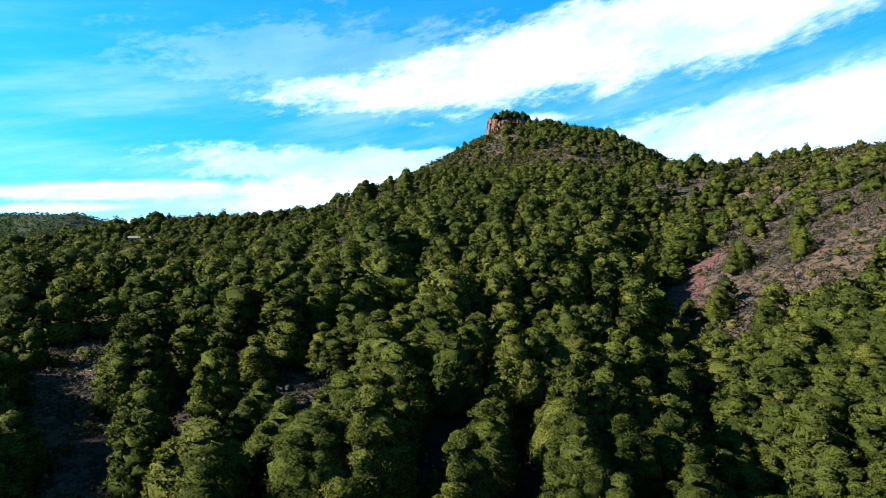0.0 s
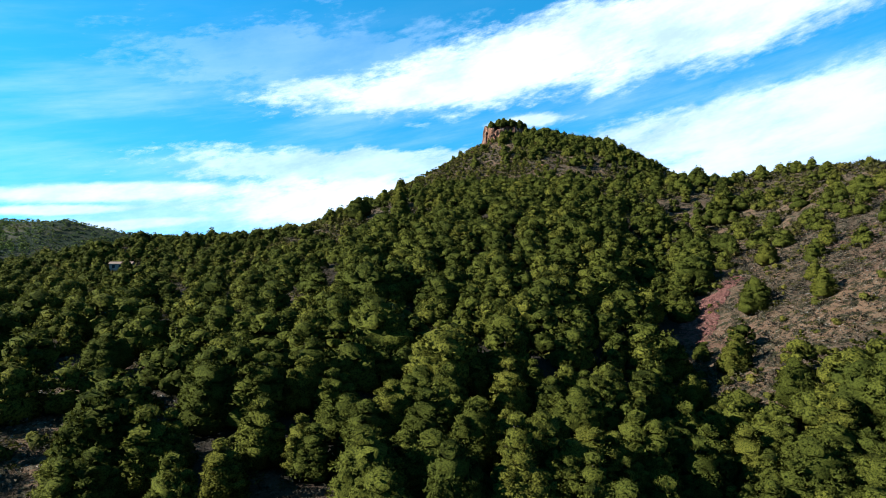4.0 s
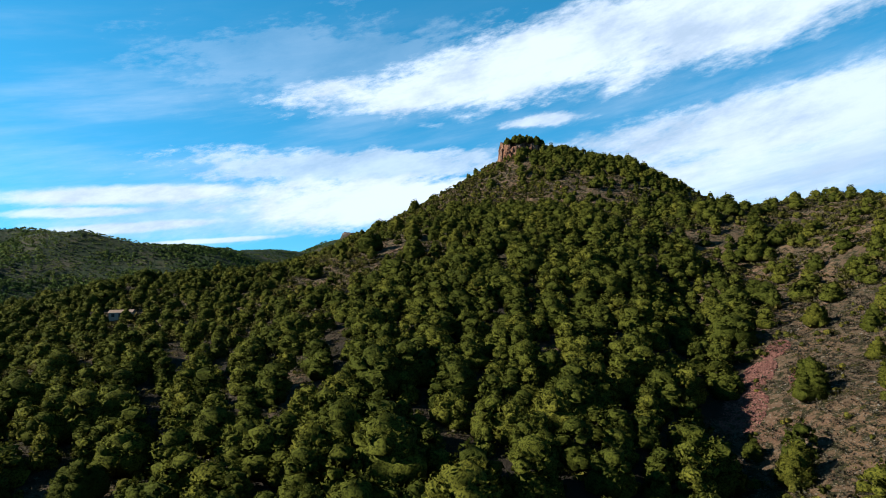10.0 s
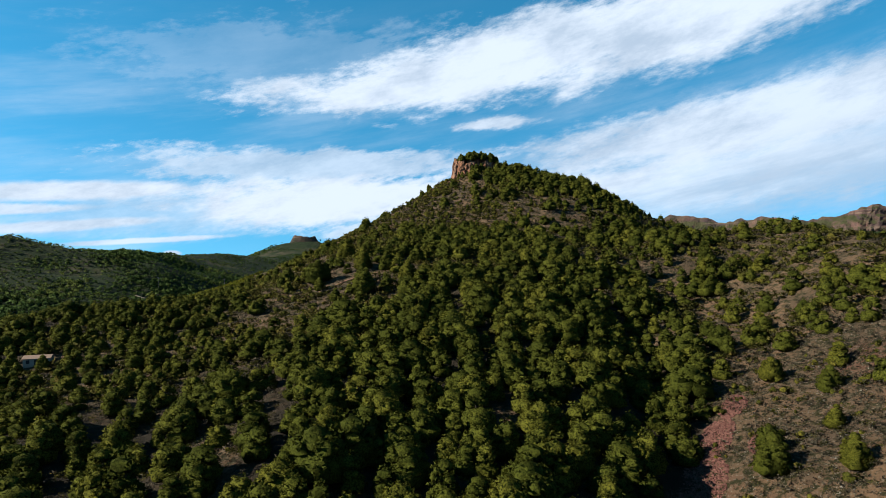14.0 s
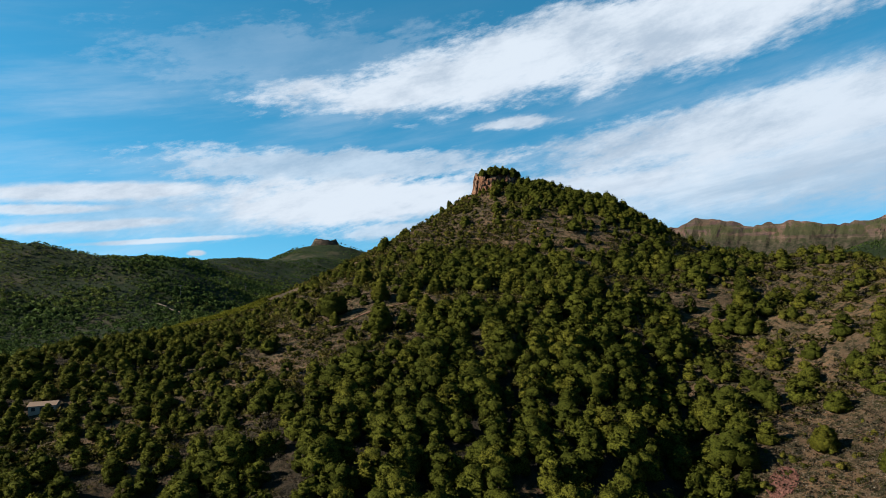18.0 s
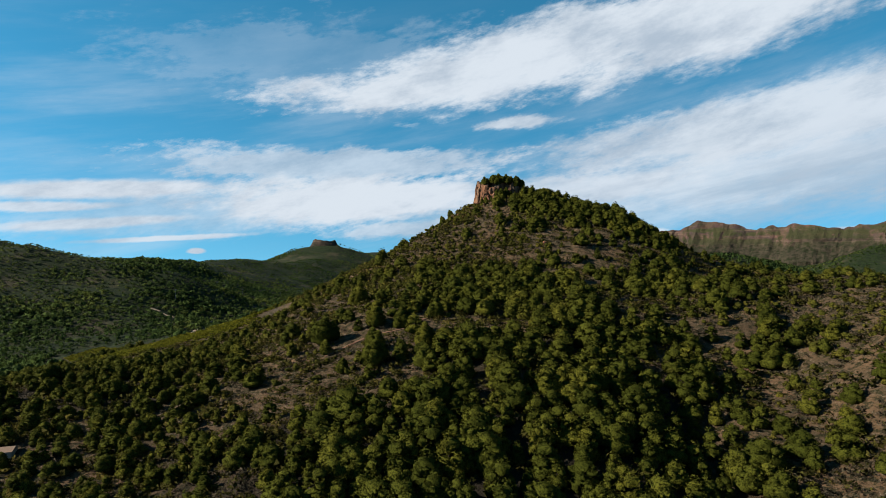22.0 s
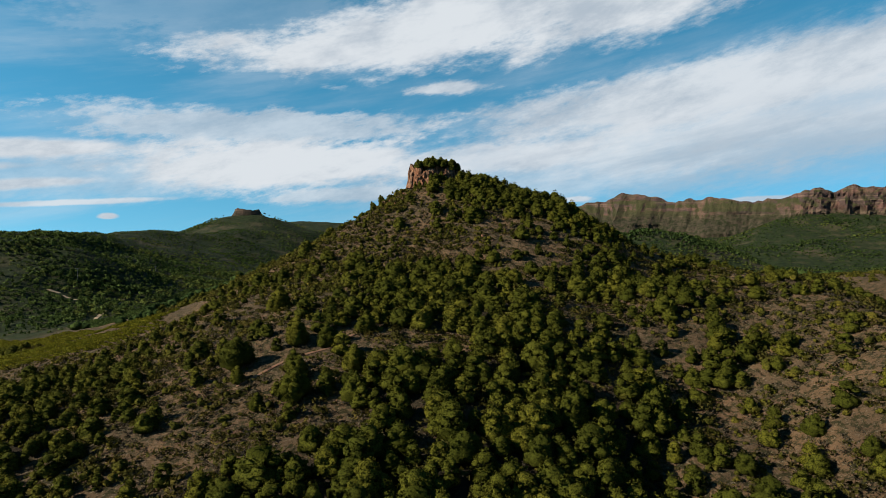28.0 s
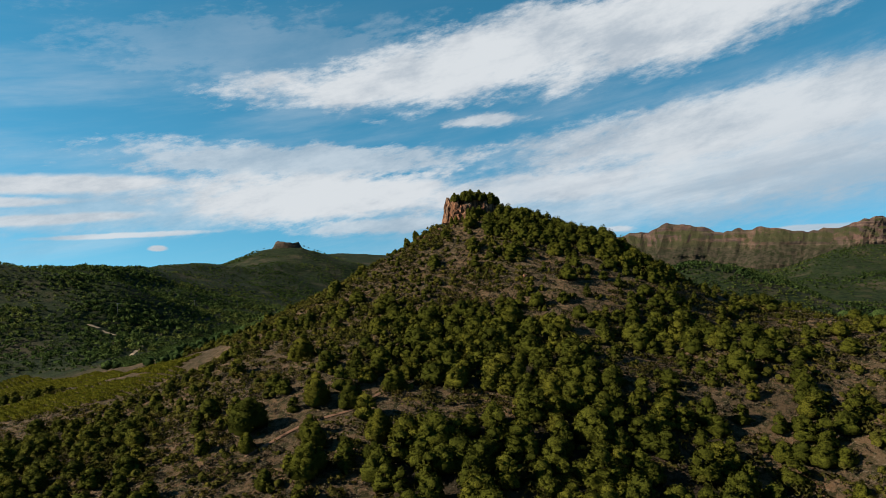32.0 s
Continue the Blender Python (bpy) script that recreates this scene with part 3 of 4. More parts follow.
def crown_shape(rng, kind):
    """Centres and sizes of the lobes of one pine crown, 7 m tall: a middle leader and lower leaders round it, each lobed and pointed."""
    lo, top, half, sides = {"round": (0.5, 6.2, 3.0, 5), "cone": (0.4, 6.9, 2.5, 4), "flat": (1.4, 6.0, 3.1, 5)}[kind]
    leaders = [(0.0, 0.0, lo, top, half * 0.8)]
    for i in range(sides):
        a, d = 6.2832 * (i + rng.uniform(-0.3, 0.3)) / sides, half * rng.uniform(0.36, 0.56)
        rise = rng.uniform(0.5, 0.84) if kind != "flat" else rng.uniform(0.8, 0.97)
        leaders.append((d * math.cos(a), d * math.sin(a), lo * rng.uniform(0.7, 1.3), top * rise, half * rng.uniform(0.46, 0.6)))
    out, rad, axis = [], [], []
    for x, y, z0, z1, w in leaders:
        for j in range(6):
            t = min(0.84, (j + rng.uniform(0.1, 0.9)) / 6)
            ring = w * (1.05 - t) ** 0.6
            for k in range(3 if t < 0.6 else 2 if t < 0.85 else 1):
                r = max(0.3, ring * rng.uniform(0.36, 0.54))
                a, d = rng.uniform(0, 6.283), max(0.0, ring - 0.55 * r) * rng.uniform(0.75, 1.1)
                out.append((x + d * math.cos(a), y + d * math.sin(a), z0 + (z1 - z0) * t))
                rad.append(r)
        for t in (0.08, 0.36, 0.62, 0.86):
            ring = w * (1.05 - t) ** 0.6
            axis.append((x, y, z0 + (z1 - z0) * t, ring))
            out.append((x, y, z0 + (z1 - z0) * t))
            rad.append(0.96 * ring)
    c, axis = np.array(out), np.array(axis)
    lean = rng.normal(size=2) * 0.06
    for m in (c, axis):
        m[:, 0] += m[:, 2] * lean[0]
        m[:, 1] += m[:, 2] * lean[1]
    return c, np.array(rad), axis


def tube(path, radii, sides):
    """Verts and quads of a tapered stem along a path."""
    v, f = [], []
    for (x, y, z), r in zip(path, radii):
        for s in range(sides):
            a = 6.2832 * s / sides
            v.append((x + r * math.cos(a), y + r * math.sin(a), z))
    for i in range(len(path) - 1):
        for s in range(sides):
            a, b = i * sides + s, i * sides + (s + 1) % sides
            f.append((a, b, b + sides, a + sides))
    return v, f


def trunk_arrays(rng, centres, limbs, sides):
    top = centres[np.argmax(centres[:, 2])]
    path = [(0, 0, -0.6), (0.05, 0.02, 1.2), (top[0] * 0.45, top[1] * 0.45, 3.4), (top[0] * 0.8, top[1] * 0.8, 5.6)]
    v, f = tube(path, [0.2, 0.16, 0.11, 0.04], sides)
    for i in rng.choice(len(centres), limbs, replace=False):
        e = centres[i]
        z0 = max(0.9, e[2] - 0.9)
        s = min(1.0, z0 / 5.6)
        o = (top[0] * 0.8 * s, top[1] * 0.8 * s, z0)
        lv, lf = tube([o, ((o[0] + e[0]) / 2, (o[1] + e[1]) / 2, (z0 + e[2]) / 2 - 0.1), tuple(e)], [0.08, 0.055, 0.02], 4)
        f += [tuple(q + len(v) for q in face) for face in lf]
        v += lv
    return np.array(v), np.array(f)


def tri_faces(n):
    return np.arange(n).reshape(-1, 3)


def scatter(rng, x0, x1, y0, y1, step, weight):
    """Jittered places on a plan, kept with the chance that weight gives."""
    u, v = np.meshgrid(np.arange(x0, x1, step), np.arange(y0, y1, step))
    u, v = u.ravel() + rng.uniform(-0.48, 0.48, u.size) * step, v.ravel() + rng.uniform(-0.48, 0.48, v.size) * step
    keep = rng.uniform(0, 1, u.size) < weight(u, v)
    return u[keep], v[keep]


def bake(templates, picks, x, y, z, scale, wide, turn):
    """Copies of loose-triangle templates, joined: places, normals, and whose copy each corner is."""
    vs, ns, who = [], [], []
    for t, tpl in enumerate(templates):
        idx = np.where(picks == t)[0]
        if not len(idx):
            continue
        c, s = np.cos(turn[idx])[:, None], np.sin(turn[idx])[:, None]
        px, py, pz = tpl[None, :, 0], tpl[None, :, 1], tpl[None, :, 2]
        w, h = (scale[idx] * wide[idx])[:, None], scale[idx][:, None]
        vs.append(np.stack([(px * c - py * s) * w + x[idx][:, None], (px * s + py * c) * w + y[idx][:, None], pz * h + z[idx][:, None]], -1).reshape(-1, 3))
        if tpl.shape[1] == 6:
            qx, qy, qz = tpl[None, :, 3], tpl[None, :, 4], tpl[None, :, 5]
            ns.append(np.stack([qx * c - qy * s, qx * s + qy * c, qz + 0 * c], -1).reshape(-1, 3))
        who.append(np.repeat(idx, len(tpl)))
    return np.concatenate(vs), (np.concatenate(ns) if ns else None), np.concatenate(who)


BANKS = [(-60, 330), (-92, 300), (-150, 325), (-205, 385), (-295, 480), (-325, 560), (-311, 612), (-251, 568), (-150, 464), (-81, 381)]
TRACK_A = [(-346, 786), (-339, 783), (-326, 781), (-318, 772), (-305, 765)]
TRACK_B = [(-276, 813), (-271, 775), (-262, 722), (-259, 698), (-240, 640)]


def clear_of_works(x, y):
    """1 where plants may stand: off the crag, the fields, the scree and the house."""
    ok = np.ones(np.shape(x))
    ok = np.where(((x - 45) / 19) ** 2 + ((y - 406) / 15) ** 2 < 1, 0, ok)
    ok = np.where(np.hypot(x + 98, y - 187) < 5, 0, ok)
    ok = np.where(in_plot(x, y, BANKS), np.where(((np.hypot(x + 215, y - 440) < 28) | (np.hypot(x + 185, y - 390) < 26)) & ~in_plot(x, y, FIELD_A) & ~in_plot(x, y, FIELD_C), 0.7, 0.0), ok)
    ok = np.where(in_plot(x, y, FIELD_B), 0, ok)
    ok = np.where((x > -255) & (x < -110) & (y > 450) & (y < 640), ok * 0.2, ok)
    for line in (TRACK_A, TRACK_B):
        d, z = along(x, y + 5, [(p, q, 0) for p, q in line])
        ok = np.where((d < 8) & ((y < 712) | (x < -290)), 0, ok)
    ok = np.where(np.hypot(x - 52, y - 124) < 6, 0, ok)
    ok = np.where(np.hypot(x - 62, y - 136) < 5, 0, ok)
    return ok


rng = np.random.RandomState(11)
KINDS = ("round", "cone", "cone", "flat", "round", "cone")
shapes = [crown_shape(np.random.RandomState(40 + i), kd) for i, kd in enumerate(KINDS)]
fine, medium, coarse = [], [], []
for i, (c, r, ax) in enumerate(shapes):
    rg = np.random.RandomState(60 + i)
    fine.append(np.concatenate([puffs(rg, ax[:, :3], ax[:, 3] * 0.86, 2), shell(rg, c, r, 13000, 0.095, 0.4)]))
    medium.append(np.concatenate([puffs(rg, ax[:, :3], ax[:, 3] * 0.9, 1), shell(rg, c, r, 2400, 0.16, 0.55)]))
    coarse.append(np.concatenate([puffs(rg, ax[::2, :3], ax[::2, 3] * 1.0, 1), shell(rg, c, r, 430, 0.25)]))
stems = [trunk_arrays(np.random.RandomState(90 + i), c, 6, 6) for i, (c, r, ax) in enumerate(shapes)]


def pine_weight(x, y):
    c = tree_cover(x, y)
    return clear_of_works(x, y) * np.where(c > 0.3, (c - 0.12) * 1.15, 0.05) * (np.hypot(x, y) > 12) * (np.abs(x) < (y + 22) * 1.3)


tx, ty = scatter(rng, -215, 230, 16, 430, 5.3, pine_weight)
# a close wood along the crest, and young pines over the upper slopes
ux, uy = scatter(rng, 50, 150, 330, 395, 4.4, lambda x, y: clear_of_works(x, y) * 0.9 * blob(x, y, 92, 364, 46, 17, -32))
qx, qy = scatter(rng, 10, 80, 34, 100, 3.9, lambda x, y: 0.95 * blob(x, y, 40, 58, 24, 24))
lx, ly = scatter(rng, -150, -25, 140, 270, 5.0, lambda x, y: clear_of_works(x, y) * 0.7 * blob(x, y, -100, 205, 38, 56))
wx, wy = scatter(rng, -90, 200, 250, 405, 4.6, lambda x, y: clear_of_works(x, y) * (0.30 + 0.30 * lattice_noise(x, y, 20, 24)))
young = np.r_[np.ones(len(tx)), np.ones(len(qx)), np.ones(len(lx)), 0.95 * np.ones(len(ux)), 0.52 * np.ones(len(wx))]
tx, ty = np.r_[tx, qx, lx, ux, wx], np.r_[ty, qy, ly, uy, wy]
# pines that stand apart on the open slopes: place and size
LONE = [(-16, 245, 1.45), (-7, 242, 1.25), (-27, 289, 1.6), (-32, 238, 1.6), (-16, 231, 1.0), (-14, 226, 1.15), (1, 226, 1.25), (0, 218, 0.85),
        (-30, 230, 0.8), (-7, 267, 0.7), (4, 249, 1.2), (-14, 215, 1.35), (-23, 215, 0.75),
        (48, 101, 1.1), (60, 117, 1.15), (37, 92, 1.0), (47, 83, 1.1), (36, 82, 1.05), (68, 109, 0.9), (-45, 86, 1.1), (47, 111, 0.6),
        (74, 121, 0.7), (82, 133, 0.9), (79, 146, 1.0), (-93, 181, 0.75), (-99, 180, 0.6), (-103, 183, 0.8),
        ]
apart = np.ones(len(tx), bool)
for x, y, sc in LONE:
    apart &= np.hypot(tx - x, ty - y) > 2.2 + 2.6 * sc
tx, ty, young = tx[apart], ty[apart], young[apart]
tz = height(tx, ty)
high = np.clip((tz - 30) / 50, 0, 1)
ts = young * np.where((tx > 118) & (ty > 235), 0.72, 1.0) * np.where((tx < -18) & (ty > 120) & (ty < 330), 0.82, 1.0) * np.where((tx < -50) & (ty > 150), 0.8, 1.0) * rng.uniform(0.68, 1.24, len(tx)) * np.where(rng.uniform(0, 1, len(tx)) < 0.14, 1.25, 1.0) * (1 - 0.12 * high) * np.where(tree_cover(tx, ty) > 0.6, 0.95, 0.85)
tw = rng.uniform(1.05, 1.4, len(tx))
tt = rng.uniform(0, 6.283, len(tx))
tk = rng.randint(0, len(KINDS), len(tx))
near_first = np.argsort(np.hypot(tx - 10, ty - 15) + 1e3 * (ty > 130))
singles, rest = near_first[:300], near_first[300:]

LABELS = {"round": "round-crowned olive-green pine on the hillside", "cone": "upright pointed young pine in the dense wood",
          "flat": "open flat-topped pine with a bare lower trunk"}


def pine_prototype(i, leaves):
    root = new("pine_tree", None)
    tagged(root, LABELS[KINDS[i]], "tree", "pines in the ravine")
    v, f = stems[i]
    link_mesh("trunk", v, f, bark, root, smooth=True)
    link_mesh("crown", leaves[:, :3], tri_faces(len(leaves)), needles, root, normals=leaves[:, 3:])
    return root


proto = [pine_prototype(i, fine[i]) for i in range(len(KINDS))] + [pine_prototype(i, medium[i]) for i in range(len(KINDS))]
used = set()
for n, j in enumerate(singles):
    which = tk[j] + (len(KINDS) if n >= 42 else 0)
    m = Matrix.Translation((tx[j], ty[j], tz[j])) @ Matrix.Rotation(tt[j], 4, "Z")
    size = Matrix.Diagonal((ts[j] * tw[j], ts[j] * tw[j], ts[j], 1))
    root = proto[which] if which not in used else copy_thing(proto[which], m)
    used.add(which)
    root.matrix_basis = m @ size

for i, (x, y, sc) in enumerate(LONE):
    m = Matrix.Translation((x, y, float(height(x, y)) - 0.1)) @ Matrix.Rotation(2.4 * i, 4, "Z")
    ob = copy_thing(proto[(6, 10, 6, 9)[i % 4]], m)
    ob.matrix_basis = m @ Matrix.Diagonal((sc, sc, sc * 0.92, 1))
    tagged(ob, "broad pine standing alone on the open scrub slope", "tree", "pines on the open slope")

v, nn, who = bake(coarse, tk[rest], tx[rest], ty[rest], tz[rest], ts[rest], tw[rest], tt[rest])
wood = link_mesh("pine_wood", v, tri_faces(len(v)), needles_stuff, normals=nn, attrs={"tint": rng.uniform(0, 1, len(rest))[who]})
tagged(wood, "pine wood over the slopes, olive-green crowns of many sizes", "trees", kind="stuff")
posts = [np.array(tube([(0, 0, -0.5), (0, 0, 3.4)], [0.17, 0.08], 4)[0])[[0, 1, 5, 1, 2, 6, 2, 3, 7, 3, 0, 4]] for _ in KINDS]
v, nn, who = bake(posts, tk[rest], tx[rest], ty[rest], tz[rest], ts[rest], tw[rest], tt[rest])
stuff_stems = link_mesh("pine_trunks", v, tri_faces(len(v)), bark)
tagged(stuff_stems, "thin grey-brown pine trunks under the crowns", "trunks", kind="stuff")

# far woods
far_tpl, dot_tpl = [], []
for i in range(4):
    rg = np.random.RandomState(120 + i)
    c = np.array([(0, 0, 2.4), (rg.uniform(-1.2, 1.2), rg.uniform(-1.2, 1.2), 3.4)])
    far_tpl.append(np.concatenate([puffs(rg, c, np.array([2.3, 1.7]), 1), shell(rg, c, np.array([2.5, 1.9]), 20, 0.5)]))
    dot_tpl.append(tufts(rg, np.array([(0.0, 0.0, 1.0), (0.5, 0.3, 1.6)]), np.array([1.9, 1.3]), 6, 1.15))


def far_weight(x, y):
    c = 0.86 + 0.40 * lattice_noise(x, y, 90, 31) + 0.42 * lattice_noise(x, y, 26, 32)
    inside = ((x > -215) & (x < 380) & (y < 430)) | (in_plot(x, y, FIELD_B) | in_plot(x, y, BANKS))
    return np.where(inside, 0, np.clip(c, 0.12, 0.95) * clear_of_works(x, y) * np.where(np.hypot(x + 342, y - 1990) < 95, 0.1, 1.0)) * (np.abs(np.arctan2(x, y - 20)) < 0.83)


for name, tpl, step, r0, r1, lo, hi, label in (
        ("valley_wood", far_tpl, 5.6, 0, 560, 0.75, 1.35, "dark green pine woods over the valley floor"),
        ("far_wood", dot_tpl, 5.6, 560, 1250, 0.95, 1.75, "distant dark pine woods over the valley hills"),
        ("hill_wood", dot_tpl, 8.0, 1250, 2250, 0.9, 1.5, "scattered trees and scrub over the far hills")):
    fx, fy = scatter(rng, -1300, 1500, 60, 2200, step, lambda x, y: far_weight(x, y) * (np.hypot(x, y) >= r0) * (np.hypot(x, y) < r1) * np.where((x > 300) & (step < 9), 0.8, 1.0))
    fx, fy = fx + rng.normal(size=len(fx)) * 0.3 * step, fy + rng.normal(size=len(fx)) * 0.3 * step
    grow = np.clip(0.95 + 0.5 * lattice_noise(fx, fy, 60, 33), 0.6, 1.4)
    v, nn, who = bake(tpl, rng.randint(0, 4, len(fx)), fx, fy, height(fx, fy) - (1.2 if r0 > 1000 else 0.2), grow * rng.uniform(lo, hi, len(fx)), rng.uniform(0.9, 1.3, len(fx)), rng.uniform(0, 6.28, len(fx)))
    tint = np.clip(0.45 + 0.6 * lattice_noise(fx, fy, 110, 34) + 0.4 * lattice_noise(fx, fy, 35, 35) + rng.uniform(-0.35, 0.35, len(fx)), 0, 1)
    ob = link_mesh(name, v, tri_faces(len(v)), needles_far, normals=nn, attrs={"tint": tint[who]})
    tagged(ob, label, "trees", kind="stuff")

# scrub
bush_tpl = []
for i in range(5):
    rg = np.random.RandomState(140 + i)
    c = np.stack([rg.uniform(-0.55, 0.55, 5), rg.uniform(-0.55, 0.55, 5), rg.uniform(0.1, 0.5, 5)], 1)
    bush_tpl.append(tufts(rg, c, rg.uniform(0.3, 0.55, 5), 7, 0.19))


def bush_weight(x, y):
    return clear_of_works(x, y) * np.clip(0.62 + 0.4 * lattice_noise(x, y, 14, 41), 0.2, 0.95)


maquis_tpl = []
for i in range(5):
    rg = np.random.RandomState(170 + i)
    c = np.stack([rg.uniform(-0.6, 0.6, 6), rg.uniform(-0.6, 0.6, 6), rg.uniform(0.15, 0.65, 6)], 1)
    maquis_tpl.append(np.concatenate([puffs(rg, c[:2], np.array([0.5, 0.4]), 1), tufts(rg, c, rg.uniform(0.32, 0.5, 6), 9, 0.16)]))
near_bush = []
for i in range(5):
    rg = np.random.RandomState(150 + i)
    c = np.stack([rg.uniform(-0.5, 0.5, 4), rg.uniform(-0.5, 0.5, 4), rg.uniform(0.1, 0.5, 4)], 1)
    near_bush.append(tufts(rg, c, rg.uniform(0.3, 0.55, 4), 16, 0.08))
bx, by = scatter(rng, -170, 215, 20, 415, 2.3, bush_weight)
bz = height(bx, by)
green = rng.uniform(0, 1, len(bx)) < 0.62 + 0.3 * lattice_noise(bx, by, 30, 43)
close = (by < 155) & (np.abs(bx - 15) < 95)
for name, sel, tpl, mat, label, hi in (("scrub", green & close, near_bush, shrub_leaf, "low olive and rust-tinged scrub bushes", 1.5),
                                       ("dry_scrub", ~green & close, near_bush, grey_leaf, "grey dry twiggy scrub", 1.3),
                                       ("hill_scrub", green & ~close, bush_tpl, shrub_leaf, "olive scrub bushes over the upper hill", 2.8),
                                       ("hill_heath", ~green & ~close, bush_tpl, grey_leaf, "grey-brown dry scrub over the upper hill", 1.5)):
    n = int(sel.sum())
    v, nn, who = bake(tpl, rng.randint(0, 5, n), bx[sel], by[sel], bz[sel], rng.uniform(0.7, hi, n), rng.uniform(1.0, 1.7, n), rng.uniform(0, 6.28, n))
    ob = link_mesh(name, v, tri_faces(len(v)), mat, normals=nn, attrs={"tint": rng.uniform(0, 1, n)[who]})
    tagged(ob, label, "shrubs", kind="stuff")

mx, my = scatter(rng, -110, 340, 45, 412, 2.7, lambda x, y: clear_of_works(x, y) * np.clip(0.40 + 0.5 * lattice_noise(x, y, 18, 45) + 0.25 * lattice_noise(x, y, 60, 46), 0.04, 0.8) * np.where(y > 290, np.where(x < 25, 1.6, 1.1), 0.65) * np.where(tree_cover(x, y) > 0.7, 0.4, 1.0))
n = len(mx)
v, nn, who = bake(maquis_tpl, rng.randint(0, 5, n), mx, my, height(mx, my) - 0.1, rng.uniform(0.7, 2.2, n) * np.where(my < 190, 0.7, 1.0), rng.uniform(0.95, 1.4, n), rng.uniform(0, 6.28, n))
tagged(link_mesh("maquis", v, tri_faces(len(v)), maquis_leaf, normals=nn, attrs={"tint": rng.uniform(0, 1, n)[who]}), "dense olive-green maquis bushes over the upper hill", "shrubs", kind="stuff")

# low dry growth on the slopes nearest the start
gx2, gy2 = scatter(rng, -75, 118, 38, 165, 1.25, lambda x, y: clear_of_works(x, y) * np.clip(0.95 - 1.1 * np.clip(tree_cover(x, y) - 0.35, 0, 1), 0.0, 1))
n = len(gx2)
low_tpl = [tufts(np.random.RandomState(160 + i), np.array([(0.0, 0.0, 0.12), (0.25, 0.1, 0.1)]), np.array([0.35, 0.3]), 6, 0.11) for i in range(4)]
v, nn, who = bake(low_tpl, rng.randint(0, 4, n), gx2, gy2, height(gx2, gy2), rng.uniform(0.8, 2.2, n), rng.uniform(0.9, 1.5, n), rng.uniform(0, 6.28, n))
tagged(link_mesh("heath", v, tri_faces(len(v)), grey_leaf, normals=nn, attrs={"tint": rng.uniform(0, 1, n)[who]}), "low grey-brown heath and dry grass", "heath", kind="stuff")

# ---- crag on the summit ----
def rock_column(rng, w, d, h, sides=6, rows=6):
    """One weathered sandstone pillar: uneven prism, cracked and narrowed towards the top."""
    bm = bmesh.new()
    rings = []
    ang = [6.2832 * (i + rng.uniform(-0.25, 0.25)) / sides for i in range(sides)]
    rad = [rng.uniform(0.8, 1.15) for _ in range(sides)]
    for j in range(rows + 1):
        t = j / rows
        k = (1 - 0.2 * t * t) * rng.uniform(0.84, 1.14)
        sx, sy = rng.uniform(-0.13, 0.13) * min(w, 4), rng.uniform(-0.13, 0.13) * min(d, 4)
        rings.append([bm.verts.new((sx + w * 0.5 * r * k * rng.uniform(0.88, 1.12) * math.cos(a), sy + d * 0.5 * r * k * rng.uniform(0.88, 1.12) * math.sin(a), h * t + (rng.uniform(-0.06, 0.06) * h if 0 < j else 0)))
                      for a, r in zip(ang, rad)])
    for lo, hi in zip(rings[:-1], rings[1:]):
        for i in range(sides):
            bm.faces.new((lo[i], lo[(i + 1) % sides], hi[(i + 1) % sides], hi[i]))
    bm.faces.new(rings[-1])
    return bm


crag = new("rock_outcrop", None)
crag.location = (47.5, 407, 88.0)
tagged(crag, "orange sandstone crag with upright cracked pillars on the summit", "rock")
rc = random.Random(5)
bm = rock_column(rc, 27, 19, 13.0, 18, 6)
core = part("core", bm, sandstone, crag)
core.location.z = -4
for i in range(46):
    a = radians(145 + 205 * i / 45)
    u = math.cos(a)
    hh = 11.6 - 1.6 * u + rc.uniform(-4.0, 1.4)
    recess = math.exp(-((math.degrees(a) - 268) / 16) ** 2)
    ob = part("rock_pillar", rock_column(rc, rc.uniform(1.6, 4.4), rc.uniform(1.8, 4.0), hh - 3.5 * recess, rc.choice((5, 6, 7))), sandstone, crag)
    k = 1.0 - 0.22 * recess + rc.uniform(-0.05, 0.05)
    ob.location = (16.2 * k * u, 10.5 * k * math.sin(a), -3.5)
    ob.rotation_euler = (0.12 * math.sin(a), -0.2 * u, rc.uniform(0, 0.6))
for i in range(10):
    a = radians(rc.uniform(165, 330))
    ob = part("rock_pillar", rock_column(rc, rc.uniform(2.0, 3.6), rc.uniform(2.0, 3.2), rc.uniform(5.5, 8)), sandstone, crag)
    ob.location = (17.8 * math.cos(a), 12.2 * math.sin(a), -4.5)
    ob.rotation_euler = (0, 0, rc.uniform(0, 6.28))

for i in range(18):
    x, y = (rc.uniform(14, 36), rc.uniform(380, 394)) if i < 12 else (rc.uniform(0, 100), rc.uniform(320, 372))
    w = rc.uniform(0.8, 2.2)
    ob = part("boulder", rock_column(rc, w * 1.3, w, w * rc.uniform(0.6, 1.1), 6, 2), sandstone, None)
    ob.location = (x, y, float(height(x, y)) - 0.3)
    ob.rotation_euler = (rc.uniform(-0.15, 0.15), rc.uniform(-0.15, 0.15), rc.uniform(0, 6.28))
    tagged(ob, "reddish sandstone boulder on the upper slope", "boulder", "boulders below the crag")

